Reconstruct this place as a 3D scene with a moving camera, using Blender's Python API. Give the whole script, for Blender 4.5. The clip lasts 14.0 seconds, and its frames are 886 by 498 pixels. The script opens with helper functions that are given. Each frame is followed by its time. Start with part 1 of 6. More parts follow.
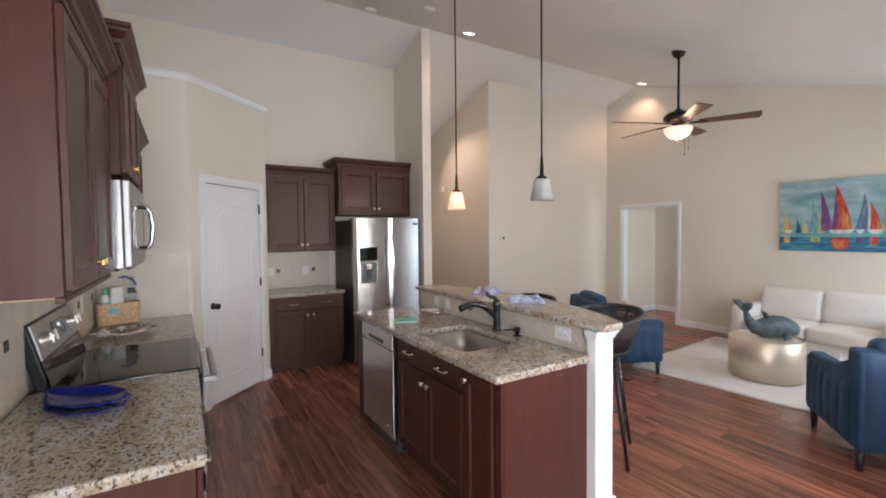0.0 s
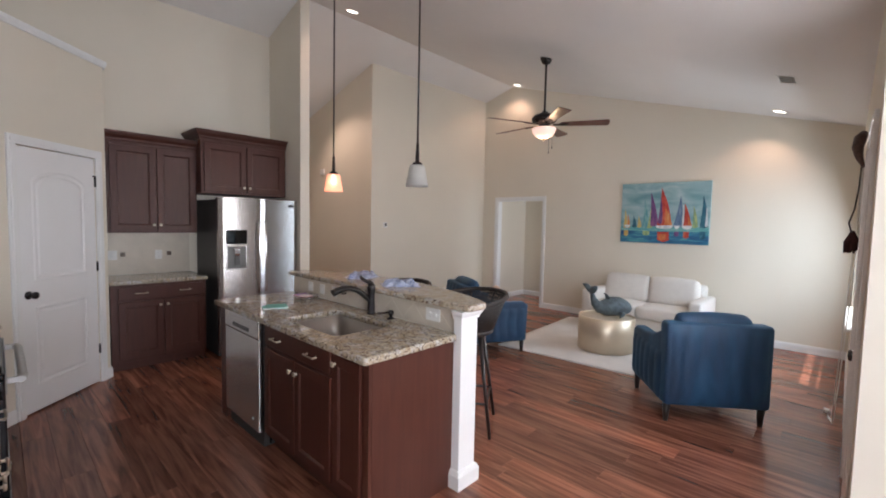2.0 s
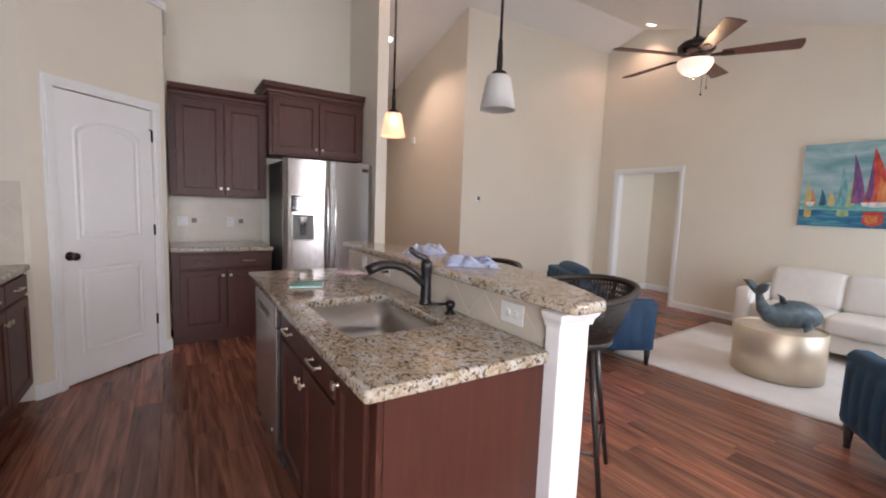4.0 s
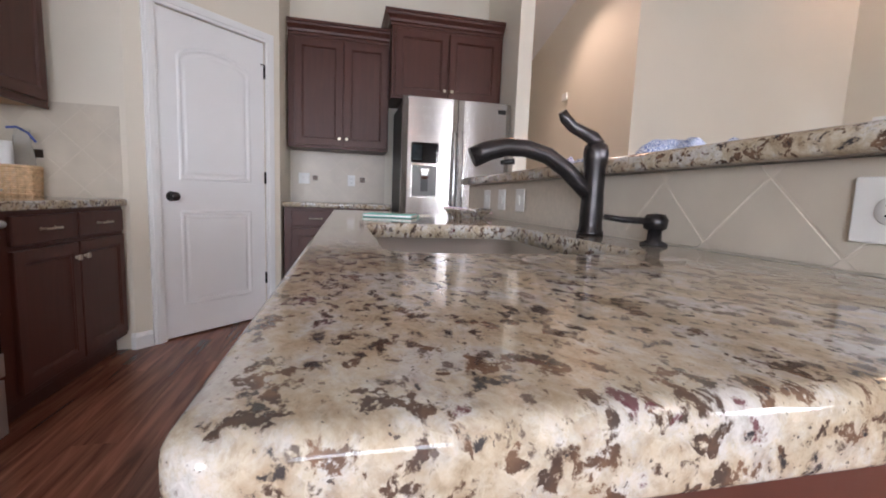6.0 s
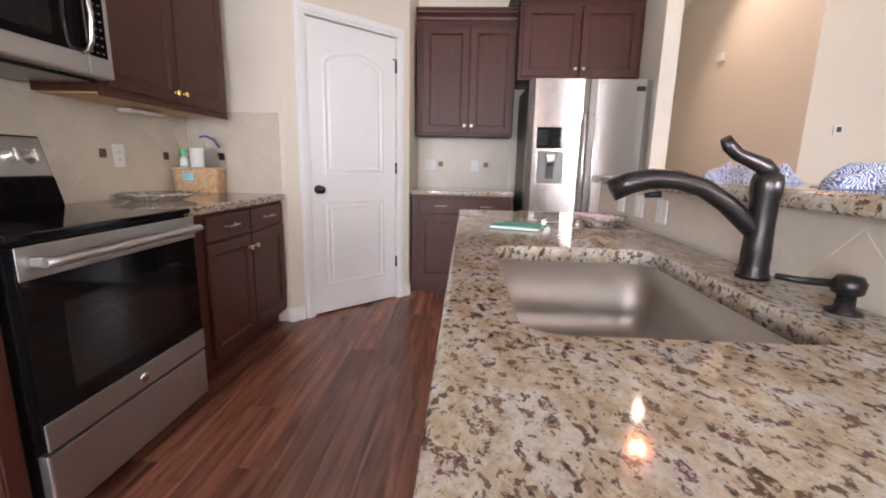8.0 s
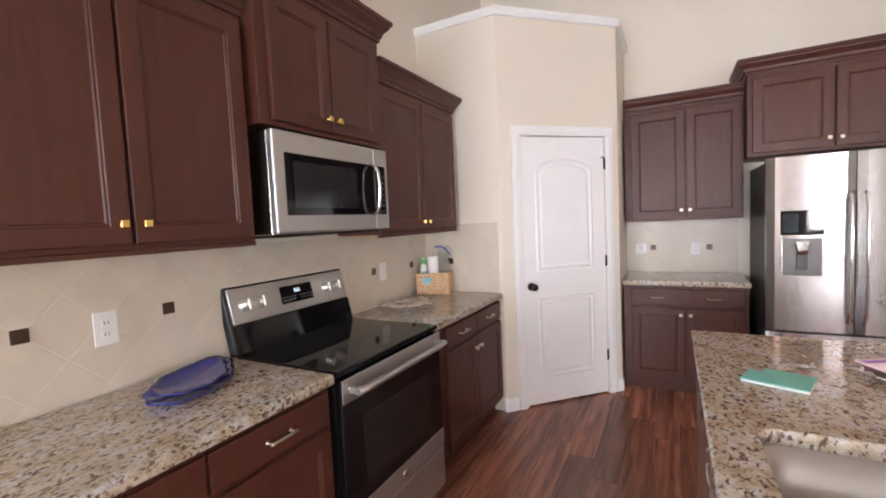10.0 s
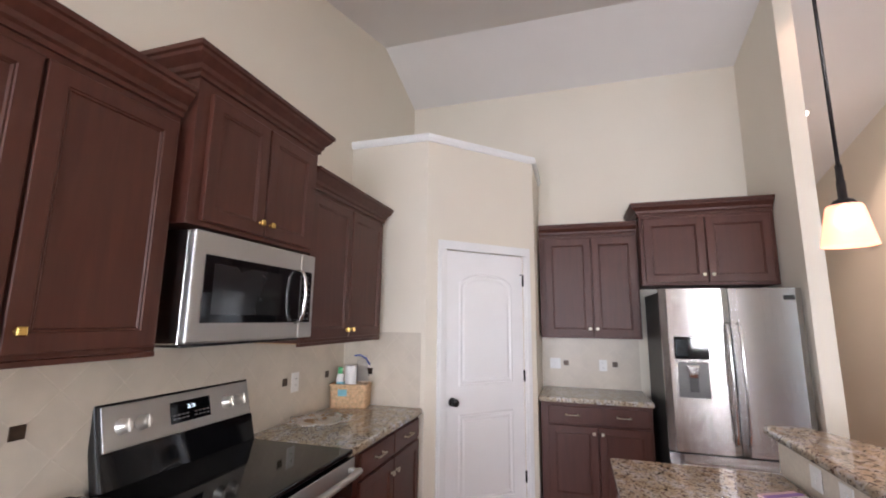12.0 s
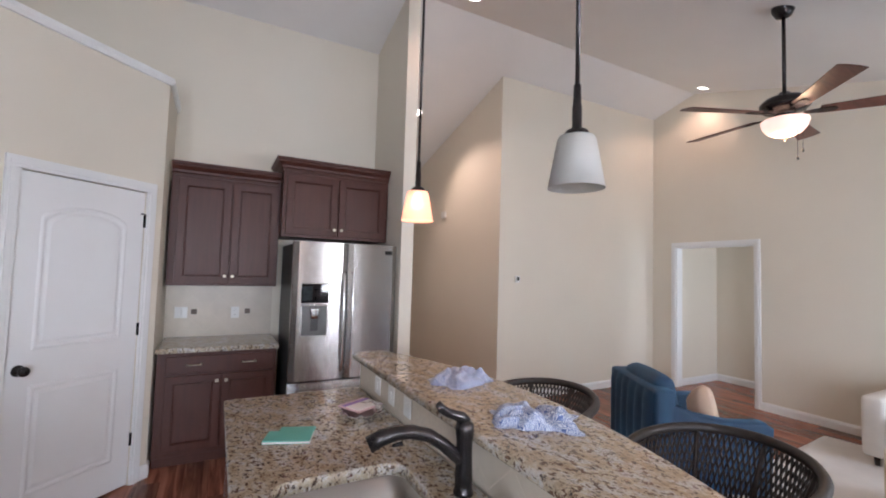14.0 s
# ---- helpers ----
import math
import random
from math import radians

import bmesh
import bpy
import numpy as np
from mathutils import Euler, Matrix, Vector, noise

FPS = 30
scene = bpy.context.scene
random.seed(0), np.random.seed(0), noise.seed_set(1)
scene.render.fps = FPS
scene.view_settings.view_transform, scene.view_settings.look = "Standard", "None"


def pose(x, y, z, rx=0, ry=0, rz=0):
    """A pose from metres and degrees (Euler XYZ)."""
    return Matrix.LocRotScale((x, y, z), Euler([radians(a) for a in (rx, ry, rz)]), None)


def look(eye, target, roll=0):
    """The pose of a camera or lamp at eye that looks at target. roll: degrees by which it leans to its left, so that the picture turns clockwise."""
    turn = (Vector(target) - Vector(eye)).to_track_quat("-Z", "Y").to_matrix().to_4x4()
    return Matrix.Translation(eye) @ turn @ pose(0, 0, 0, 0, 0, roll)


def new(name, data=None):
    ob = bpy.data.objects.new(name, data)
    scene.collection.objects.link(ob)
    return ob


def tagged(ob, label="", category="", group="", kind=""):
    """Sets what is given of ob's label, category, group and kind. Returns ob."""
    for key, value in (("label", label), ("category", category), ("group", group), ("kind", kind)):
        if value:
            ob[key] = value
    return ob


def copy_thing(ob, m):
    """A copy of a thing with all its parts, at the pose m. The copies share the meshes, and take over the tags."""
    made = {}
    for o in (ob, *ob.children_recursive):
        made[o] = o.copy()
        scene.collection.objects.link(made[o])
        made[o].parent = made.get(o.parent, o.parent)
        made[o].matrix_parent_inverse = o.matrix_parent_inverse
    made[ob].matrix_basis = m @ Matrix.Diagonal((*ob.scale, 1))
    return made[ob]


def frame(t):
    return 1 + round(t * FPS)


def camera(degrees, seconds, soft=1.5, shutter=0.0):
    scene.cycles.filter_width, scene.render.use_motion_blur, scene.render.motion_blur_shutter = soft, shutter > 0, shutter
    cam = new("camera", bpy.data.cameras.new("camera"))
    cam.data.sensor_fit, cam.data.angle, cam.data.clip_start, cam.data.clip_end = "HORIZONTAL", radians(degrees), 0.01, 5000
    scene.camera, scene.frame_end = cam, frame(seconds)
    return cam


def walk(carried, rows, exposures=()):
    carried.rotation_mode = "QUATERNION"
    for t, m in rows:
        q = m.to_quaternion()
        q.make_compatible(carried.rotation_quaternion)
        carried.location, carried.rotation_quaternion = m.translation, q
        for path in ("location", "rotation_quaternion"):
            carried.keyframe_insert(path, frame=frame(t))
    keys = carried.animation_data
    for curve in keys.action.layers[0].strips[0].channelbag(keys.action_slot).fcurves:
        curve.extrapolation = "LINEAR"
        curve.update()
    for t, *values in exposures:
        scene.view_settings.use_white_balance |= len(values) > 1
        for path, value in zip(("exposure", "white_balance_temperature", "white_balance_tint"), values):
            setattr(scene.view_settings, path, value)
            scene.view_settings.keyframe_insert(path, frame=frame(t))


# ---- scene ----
cam = camera(92.2, 14.0, soft=1.9)
PATH = [
    (0, (-0.011, -0.211, 1.593), (1.026, 1.498, 1.519), -0.6),
    (0.5, (-0.036, -0.259, 1.593), (1.223, 1.293, 1.521), -0.5),
    (1, (-0.043, -0.293, 1.589), (1.364, 1.126, 1.509), 0.0),
    (1.5, (-0.015, -0.297, 1.584), (1.448, 1.063, 1.487), 0.5),
    (2, (0.041, -0.266, 1.565), (1.488, 1.109, 1.439), 1.2),
    (2.2, (0.094, -0.242, 1.537), (1.519, 1.155, 1.401), 1.5),
    (4.3, (0.938, 0.522, 1.36), (1.92, 2.25, 1.15), 2.1),
    (4.5, (1.007, 0.619, 1.336), (1.932, 2.38, 1.123), 2.1),
    (5, (1.151, 0.916, 1.237), (1.916, 2.751, 1.025), 2.3),
    (5.5, (1.231, 1.143, 1.089), (1.83, 3.038, 0.87), 2.3),
    (6, (1.275, 1.224, 0.987), (1.73, 3.173, 0.751), 2.2),
    (6.5, (1.294, 1.246, 0.949), (1.622, 3.219, 0.689), 2.1),
    (7, (1.295, 1.245, 0.949), (1.507, 3.228, 0.647), 2.1),
    (7.5, (1.274, 1.25, 1.016), (1.349, 3.232, 0.669), 1.7),
    (8, (1.249, 1.248, 1.126), (1.153, 3.208, 0.74), 1.2),
    (8.5, (1.235, 1.23, 1.224), (0.918, 3.162, 0.813), 0.4),
    (9, (1.191, 1.185, 1.314), (0.626, 3.063, 0.922), -0.4),
    (9.2, (1.178, 1.16, 1.354), (0.502, 3.004, 0.977), -0.6),
    (11.3, (1.095, 1.094, 1.52), (0.047, 2.763, 1.861), -1.7),
    (11.5, (1.085, 1.093, 1.523), (0.173, 2.841, 1.857), -1.0),
    (12, (1.084, 1.093, 1.543), (0.51, 2.981, 1.866), 0.6),
    (12.5, (1.105, 1.09, 1.558), (0.877, 3.052, 1.876), 1.4),
    (13, (1.123, 1.087, 1.564), (1.271, 3.06, 1.855), 2.0),
    (13.5, (1.14, 1.062, 1.571), (1.68, 2.975, 1.789), 1.9),
    (14, (1.157, 1.011, 1.566), (2.092, 2.776, 1.671), 1.7),
]
EXPOSURES = [(0, 0.28, 6350, 14), (0.5, 0.1, 6330, 13), (1.5, 0.0, 6330, 13), (2.2, 0.03, 6350, 14), (4.5, 0.36, 6430, 16), (6.5, 0.46, 6170, 15), (7.5, 0.76, 6400, 17), (8.5, 0.95, 6580, 18), (9.2, 1.0, 6580, 18), (11.5, 0.86, 6400, 17), (12.5, 0.72, 6270, 16), (13.5, 0.5, 6100, 15), (14, 0.38, 6000, 14)]
walk(cam, [(t, look(eye, target, roll)) for t, eye, target, roll in PATH], EXPOSURES)

# ---- world and large lights ----
world = bpy.data.worlds.new("sky")
scene.world = world
world.use_nodes = True
wn = world.node_tree
sky = wn.nodes.new("ShaderNodeTexSky")
sky.sky_type = "NISHITA"
sky.sun_disc = False
SUN_ELEV, SUN_ROT = radians(73), radians(135)
sky.sun_elevation, sky.sun_rotation = SUN_ELEV, SUN_ROT
wn.links.new(sky.outputs[0], wn.nodes["Background"].inputs[0])
wn.nodes["Background"].inputs[1].default_value = 0.12


def lamp(name, kind, m, power, colour, size=0.1, size_y=None, spread=None, angle=None):
    data = bpy.data.lights.new(name, kind)
    data.energy, data.color = power, colour
    if kind == "AREA":
        data.shape, data.size, data.size_y = "RECTANGLE", size, size_y or size
        if spread:
            data.spread = radians(spread)
    elif kind == "SPOT":
        data.spot_size, data.spot_blend, data.shadow_soft_size = radians(angle), 0.6, size
    elif kind == "POINT":
        data.shadow_soft_size = size
    else:
        data.angle = size
    ob = new(name, data)
    ob.matrix_world = m
    return ob


DAY, WARM = (0.84, 0.91, 1.0), (1.0, 0.66, 0.38)
lamp("sun", "SUN", look((0, 0, 20), (1.0, 1.0, 20 - 4.6)), 5.0, (1.0, 0.95, 0.86), radians(0.5))
lamp("nook_window_light", "AREA", look((1.0, -5.12, 1.5), (0.5, 0, 4.3)), 115, DAY, 2.3, 1.7)
lamp("living_window_light", "AREA", look((5.97, -0.35, 1.45), (6.0, 2.6, 0.6)), 37, (0.76, 0.89, 1.0), 1.4, 1.4)
# added fill from the west, set in an unseen side opening
lamp("west_fill_light", "AREA", look((-0.66, -1.9, 1.5), (1.6, 0.4, 1.9)), 85, DAY, 1.1, 1.4)
lamp("door_glass_light", "AREA", look((3.27, -0.42, 1.5), (1.2, 3, 1.5)), 50, (0.95, 0.95, 0.95), 0.42, 0.85)
lamp("bedroom_window_light", "AREA", look((7.93, 2.60, 1.4), (7.9, 4, 1.3)), 11, DAY, 0.42, 1.3)

# ---- materials ----


def mat(name, colour=(0.8, 0.8, 0.8), rough=0.5, metal=0.0, spec=0.5, noise_scale=0, vary=0.0, bump=0.0, bump_scale=200, coat=0.0):
    m = bpy.data.materials.new(name)
    m.use_nodes = True
    nt = m.node_tree
    b = nt.nodes["Principled BSDF"]
    b.inputs["Base Color"].default_value = (*colour, 1)
    b.inputs["Roughness"].default_value = rough
    b.inputs["Metallic"].default_value = metal
    b.inputs["Specular IOR Level"].default_value = spec
    b.inputs["Coat Weight"].default_value = coat
    b.inputs["Coat Roughness"].default_value = 0.12
    co = nt.nodes.new("ShaderNodeTexCoord")
    if vary:
        n = nt.nodes.new("ShaderNodeTexNoise")
        n.inputs["Scale"].default_value = noise_scale
        n.inputs["Detail"].default_value = 6
        nt.links.new(co.outputs["Object"], n.inputs["Vector"])
        r = nt.nodes.new("ShaderNodeValToRGB")
        r.color_ramp.elements[0].position, r.color_ramp.elements[1].position = 0.3, 0.72
        r.color_ramp.elements[0].color = (*[c * (1 - vary) for c in colour], 1)
        r.color_ramp.elements[1].color = (*[min(1, c * (1 + vary)) for c in colour], 1)
        nt.links.new(n.outputs["Fac"], r.inputs[0])
        nt.links.new(r.outputs[0], b.inputs["Base Color"])
    if bump:
        n2 = nt.nodes.new("ShaderNodeTexNoise")
        n2.inputs["Scale"].default_value = bump_scale
        n2.inputs["Detail"].default_value = 4
        nt.links.new(co.outputs["Object"], n2.inputs["Vector"])
        bp = nt.nodes.new("ShaderNodeBump")
        bp.inputs["Strength"].default_value = bump
        bp.inputs["Distance"].default_value = 0.002
        nt.links.new(n2.outputs["Fac"], bp.inputs["Height"])
        nt.links.new(bp.outputs[0], b.inputs["Normal"])
    return m


def ramp_node(nt, stops):
    r = nt.nodes.new("ShaderNodeValToRGB")
    e = r.color_ramp.elements
    e[0].position, e[0].color = stops[0][0], (*stops[0][1], 1)
    e[1].position, e[1].color = stops[-1][0], (*stops[-1][1], 1)
    for p, c in stops[1:-1]:
        k = e.new(p)
        k.color = (*c, 1)
    return r


def mixed(nt, fac, a, b, kind="MIX"):
    m = nt.nodes.new("ShaderNodeMix")
    m.data_type, m.blend_type = "RGBA", kind
    for sock, v in ((m.inputs[0], fac), (m.inputs[6], a), (m.inputs[7], b)):
        if isinstance(v, bpy.types.NodeSocket):
            nt.links.new(v, sock)
        elif isinstance(v, tuple):
            sock.default_value = (*v, 1)
        else:
            sock.default_value = v
    return m.outputs[2]


def granite_mat():
    m = mat("granite", rough=0.07)
    nt = m.node_tree
    b = nt.nodes["Principled BSDF"]
    b.inputs["Roughness"].default_value = 0.065
    co = nt.nodes.new("ShaderNodeTexCoord")
    warp = nt.nodes.new("ShaderNodeTexNoise")
    warp.inputs["Scale"].default_value, warp.inputs["Detail"].default_value = 60, 6
    nt.links.new(co.outputs["Object"], warp.inputs["Vector"])
    vec = mixed(nt, 0.008, co.outputs["Object"], warp.outputs["Color"], "ADD")
    # flow: stretch along a slanting grain
    mp = nt.nodes.new("ShaderNodeMapping")
    mp.inputs["Rotation"].default_value = (0.25, 0.4, 0.85)
    mp.inputs["Scale"].default_value = (1.0, 0.72, 0.9)
    nt.links.new(vec, mp.inputs["Vector"])

    def noise_tex(scale, detail=4, rough=0.55):
        n = nt.nodes.new("ShaderNodeTexNoise")
        n.inputs["Scale"].default_value, n.inputs["Detail"].default_value, n.inputs["Roughness"].default_value = scale, detail, rough
        nt.links.new(mp.outputs[0], n.inputs["Vector"])
        return n.outputs["Fac"]

    def mask(scale, lo, hi, detail=6, rough=0.6, top=1.0):
        r = ramp_node(nt, [(lo, (0, 0, 0)), (hi, (top, top, top))])
        nt.links.new(noise_tex(scale, detail, rough), r.inputs[0])
        return r.outputs[0]

    # milky feldspar ground running from honey to grey white
    base = ramp_node(nt, [(0.36, (0.34, 0.265, 0.18)), (0.44, (0.44, 0.365, 0.265)), (0.51, (0.49, 0.43, 0.34)), (0.58, (0.51, 0.49, 0.46))])
    nt.links.new(noise_tex(19, 10, 0.7), base.inputs[0])
    grain = ramp_node(nt, [(0.36, (0.74, 0.72, 0.69)), (0.5, (1.0, 1.0, 1.0)), (0.64, (1.1, 1.1, 1.11))])
    nt.links.new(noise_tex(210, 8, 0.75), grain.inputs[0])
    col = mixed(nt, 0.85, base.outputs[0], grain.outputs[0], "MULTIPLY")
    # quartz crystals of a few millimetres
    v = nt.nodes.new("ShaderNodeTexVoronoi")
    v.inputs["Scale"].default_value = 130
    nt.links.new(mp.outputs[0], v.inputs["Vector"])
    sep = nt.nodes.new("ShaderNodeSeparateColor")
    nt.links.new(v.outputs["Color"], sep.inputs[0])
    cell = ramp_node(nt, [(0.0, (0.74, 0.70, 0.65)), (0.45, (0.98, 0.97, 0.96)), (1.0, (1.10, 1.10, 1.10))])
    nt.links.new(sep.outputs[0], cell.inputs[0])
    col = mixed(nt, 0.45, col, cell.outputs[0], "MULTIPLY")
    # soft grey and tan veils
    col = mixed(nt, mask(31, 0.55, 0.67, 9, 0.7, 0.30), col, (0.31, 0.285, 0.27))
    col = mixed(nt, mask(60, 0.55, 0.62, 5, 0.55, 0.38), col, (0.26, 0.18, 0.115))
    # ragged dark mineral flecks, broken up by fine pale grains
    grit = mask(220, 0.39, 0.49, 5, 0.65)
    brown = mixed(nt, 1.0, mask(72, 0.556, 0.590, 5, 0.56, 0.97), mask(260, 0.34, 0.44, 4, 0.6), "MULTIPLY")
    tint = ramp_node(nt, [(0.38, (0.055, 0.036, 0.028)), (0.5, (0.095, 0.054, 0.035)), (0.62, (0.17, 0.10, 0.062))])
    nt.links.new(noise_tex(40, 4, 0.6), tint.inputs[0])
    col = mixed(nt, brown, col, tint.outputs[0])
    small = mixed(nt, 1.0, mask(105, 0.59, 0.65, 5, 0.58, 0.85), grit, "MULTIPLY")
    col = mixed(nt, small, col, (0.07, 0.045, 0.035))
    garnet = mixed(nt, 1.0, mask(38, 0.642, 0.670, 6, 0.6, 0.92), grit, "MULTIPLY")
    col = mixed(nt, garnet, col, (0.115, 0.033, 0.04))
    black = mixed(nt, 1.0, mask(60, 0.618, 0.650, 6, 0.58, 0.95), grit, "MULTIPLY")
    col = mixed(nt, black, col, (0.033, 0.031, 0.034))
    c5 = mixed(nt, mask(240, 0.655, 0.69, 4, 0.6, 0.9), col, (0.06, 0.05, 0.047))
    nt.links.new(c5, b.inputs["Base Color"])
    return m


def wood_mat(name, dark, mid, light, rough, scale=(26, 1.6, 26), coat=0.0, per_object=0.0, rot=(0, 0, 0)):
    m = mat(name, mid, rough, coat=coat)
    nt = m.node_tree
    b = nt.nodes["Principled BSDF"]
    co = nt.nodes.new("ShaderNodeTexCoord")
    mp = nt.nodes.new("ShaderNodeMapping")
    mp.inputs["Scale"].default_value = scale
    mp.inputs["Rotation"].default_value = rot
    vec = co.outputs["Object"]
    info = nt.nodes.new("ShaderNodeObjectInfo")
    if per_object:
        mul = nt.nodes.new("ShaderNodeMath")
        mul.operation = "MULTIPLY"
        mul.inputs[1].default_value = 57.0
        nt.links.new(info.outputs["Random"], mul.inputs[0])
        add = nt.nodes.new("ShaderNodeVectorMath")
        add.operation = "ADD"
        nt.links.new(vec, add.inputs[0])
        nt.links.new(mul.outputs[0], add.inputs[1])
        vec = add.outputs[0]
    nt.links.new(vec, mp.inputs["Vector"])
    n = nt.nodes.new("ShaderNodeTexNoise")
    n.inputs["Scale"].default_value, n.inputs["Detail"].default_value, n.inputs["Distortion"].default_value = 1.0, 7, 0.8
    nt.links.new(mp.outputs[0], n.inputs["Vector"])
    r = ramp_node(nt, [(0.28, dark), (0.5, mid), (0.74, light)])
    nt.links.new(n.outputs["Fac"], r.inputs[0])
    col = r.outputs[0]
    if per_object:
        geo = nt.nodes.new("ShaderNodeNewGeometry")
        sm = nt.nodes.new("ShaderNodeMath")
        sm.operation = "ADD"
        nt.links.new(info.outputs["Random"], sm.inputs[0])
        nt.links.new(geo.outputs["Random Per Island"], sm.inputs[1])
        fr = nt.nodes.new("ShaderNodeMath")
        fr.operation = "FRACT"
        nt.links.new(sm.outputs[0], fr.inputs[0])
        tone = ramp_node(nt, [(0.0, (1 - per_object,) * 3), (0.6, (1.0, 1.0, 1.0)), (1.0, (1 + per_object, 1 + per_object * 0.8, 1 + per_object * 0.7))])
        nt.links.new(fr.outputs[0], tone.inputs[0])
        col = mixed(nt, 1.0, col, tone.outputs[0], "MULTIPLY")
    nt.links.new(col, b.inputs["Base Color"])
    bp = nt.nodes.new("ShaderNodeBump")
    bp.inputs["Strength"].default_value, bp.inputs["Distance"].default_value = 0.12, 0.001
    nt.links.new(n.outputs["Fac"], bp.inputs["Height"])
    nt.links.new(bp.outputs[0], b.inputs["Normal"])
    return m


def steel_mat(name, colour=(0.56, 0.55, 0.53), rough=0.24, axis="z"):
    m = mat(name, colour, rough, metal=1.0)
    nt = m.node_tree
    b = nt.nodes["Principled BSDF"]
    co = nt.nodes.new("ShaderNodeTexCoord")
    mp = nt.nodes.new("ShaderNodeMapping")
    mp.inputs["Scale"].default_value = (900, 900, 3) if axis == "z" else (6, 6, 900)
    nt.links.new(co.outputs["Object"], mp.inputs["Vector"])
    n = nt.nodes.new("ShaderNodeTexNoise")
    n.inputs["Scale"].default_value = 1.0
    nt.links.new(mp.outputs[0], n.inputs["Vector"])
    r = ramp_node(nt, [(0.3, (rough * 0.94,) * 3), (0.7, (rough * 1.06,) * 3)])
    nt.links.new(n.outputs["Fac"], r.inputs[0])
    nt.links.new(r.outputs[0], b.inputs["Roughness"])
    return m


def glow_mat(name, colour, strength):
    m = mat(name, colour)
    b = m.node_tree.nodes["Principled BSDF"]
    b.inputs["Emission Color"].default_value = (*colour, 1)
    b.inputs["Emission Strength"].default_value = strength
    return m


WALL = mat("wall_paint", (0.745, 0.685, 0.58), 0.72, noise_scale=1.3, vary=0.02, bump=0.12, bump_scale=160)
CEIL = mat("ceiling_paint", (0.82, 0.80, 0.78), 0.85, noise_scale=2, vary=0.015, bump=0.15, bump_scale=120)
TRIM = mat("trim_paint", (0.82, 0.82, 0.81), 0.35, noise_scale=5, vary=0.015, bump=0.04, bump_scale=60)
DOORW = mat("door_paint", (0.83, 0.83, 0.83), 0.38, noise_scale=5, vary=0.012, bump=0.05, bump_scale=90)
GRANITE = granite_mat()
CAB = wood_mat("cabinet_wood", (0.063, 0.0195, 0.0125), (0.073, 0.0230, 0.0148), (0.084, 0.0272, 0.0175), 0.42, (30, 30, 2.4))
CAB.node_tree.nodes["Principled BSDF"].inputs["Specular IOR Level"].default_value = 0.35
CABIN = mat("cabinet_inside", (0.55, 0.36, 0.2), 0.6, noise_scale=12, vary=0.1)
FLOOR = wood_mat("floor_plank", (0.092, 0.034, 0.021), (0.225, 0.086, 0.053), (0.37, 0.155, 0.096), 0.27, (24, 1.7, 24), per_object=0.36)
SUBFLOOR = mat("floor_joint", (0.05, 0.02, 0.013), 0.7, noise_scale=9, vary=0.3)
STEEL = steel_mat("brushed_steel")
FRIDGESTEEL = steel_mat("refrigerator_steel", (0.47, 0.46, 0.455), 0.26)
tangent = FRIDGESTEEL.node_tree.nodes.new("ShaderNodeTangent")
tangent.direction_type, tangent.axis = "RADIAL", "Z"
FRIDGESTEEL.node_tree.links.new(tangent.outputs[0], FRIDGESTEEL.node_tree.nodes["Principled BSDF"].inputs["Tangent"])
FRIDGESTEEL.node_tree.nodes["Principled BSDF"].inputs["Anisotropic"].default_value = 0.85
FRIDGESTEEL.node_tree.nodes["Principled BSDF"].inputs["Anisotropic Rotation"].default_value = 0.25
KNOBM = mat("satin_knob", (0.78, 0.75, 0.70), 0.34, metal=0.75, noise_scale=20, vary=0.06)
RANGESTEEL = steel_mat("range_steel", (0.52, 0.52, 0.51), 0.46, axis="x")
SILVER = mat("embossed_silver", (0.88, 0.87, 0.86), 0.13, metal=0.95, noise_scale=20, vary=0.05, bump=0.05, bump_scale=45)
STEELH = steel_mat("brushed_steel_level", axis="x")
SINKM = steel_mat("sink_steel", (0.47, 0.445, 0.415), 0.40, axis="x")
CHROME = mat("polished_chrome", (0.80, 0.79, 0.77), 0.10, metal=1.0, bump=0.02, bump_scale=30)
NICKEL = mat("satin_nickel", (0.56, 0.49, 0.39), 0.36, metal=1.0, noise_scale=30, vary=0.05)
BRASS = mat("brass_knob", (0.80, 0.55, 0.18), 0.22, metal=1.0, noise_scale=40, vary=0.06)
BRONZE = mat("oiled_bronze", (0.045, 0.040, 0.040), 0.27, metal=0.7, noise_scale=30, vary=0.25, bump=0.03)
BLACKGLASS = mat("black_glass", (0.005, 0.005, 0.006), 0.05, spec=0.3, noise_scale=3, vary=0.1)
BLACK = mat("black_enamel", (0.010, 0.010, 0.011), 0.22, noise_scale=20, vary=0.15)
DARKGREY = mat("dark_grey_side", (0.05, 0.047, 0.045), 0.45, noise_scale=40, vary=0.15, bump=0.1, bump_scale=300)
WHITEPL = mat("white_plastic", (0.80, 0.79, 0.76), 0.35, noise_scale=8, vary=0.01)
TILE = mat("beige_tile", (0.60, 0.53, 0.435), 0.34, noise_scale=7, vary=0.07, bump=0.06, bump_scale=45)
GROUT = mat("pale_grout", (0.645, 0.575, 0.48), 0.85, noise_scale=60, vary=0.06, bump=0.2, bump_scale=400)
ACCENT = mat("bronze_accent_tile", (0.07, 0.045, 0.030), 0.35, metal=0.4, noise_scale=40, vary=0.3, bump=0.3, bump_scale=80)
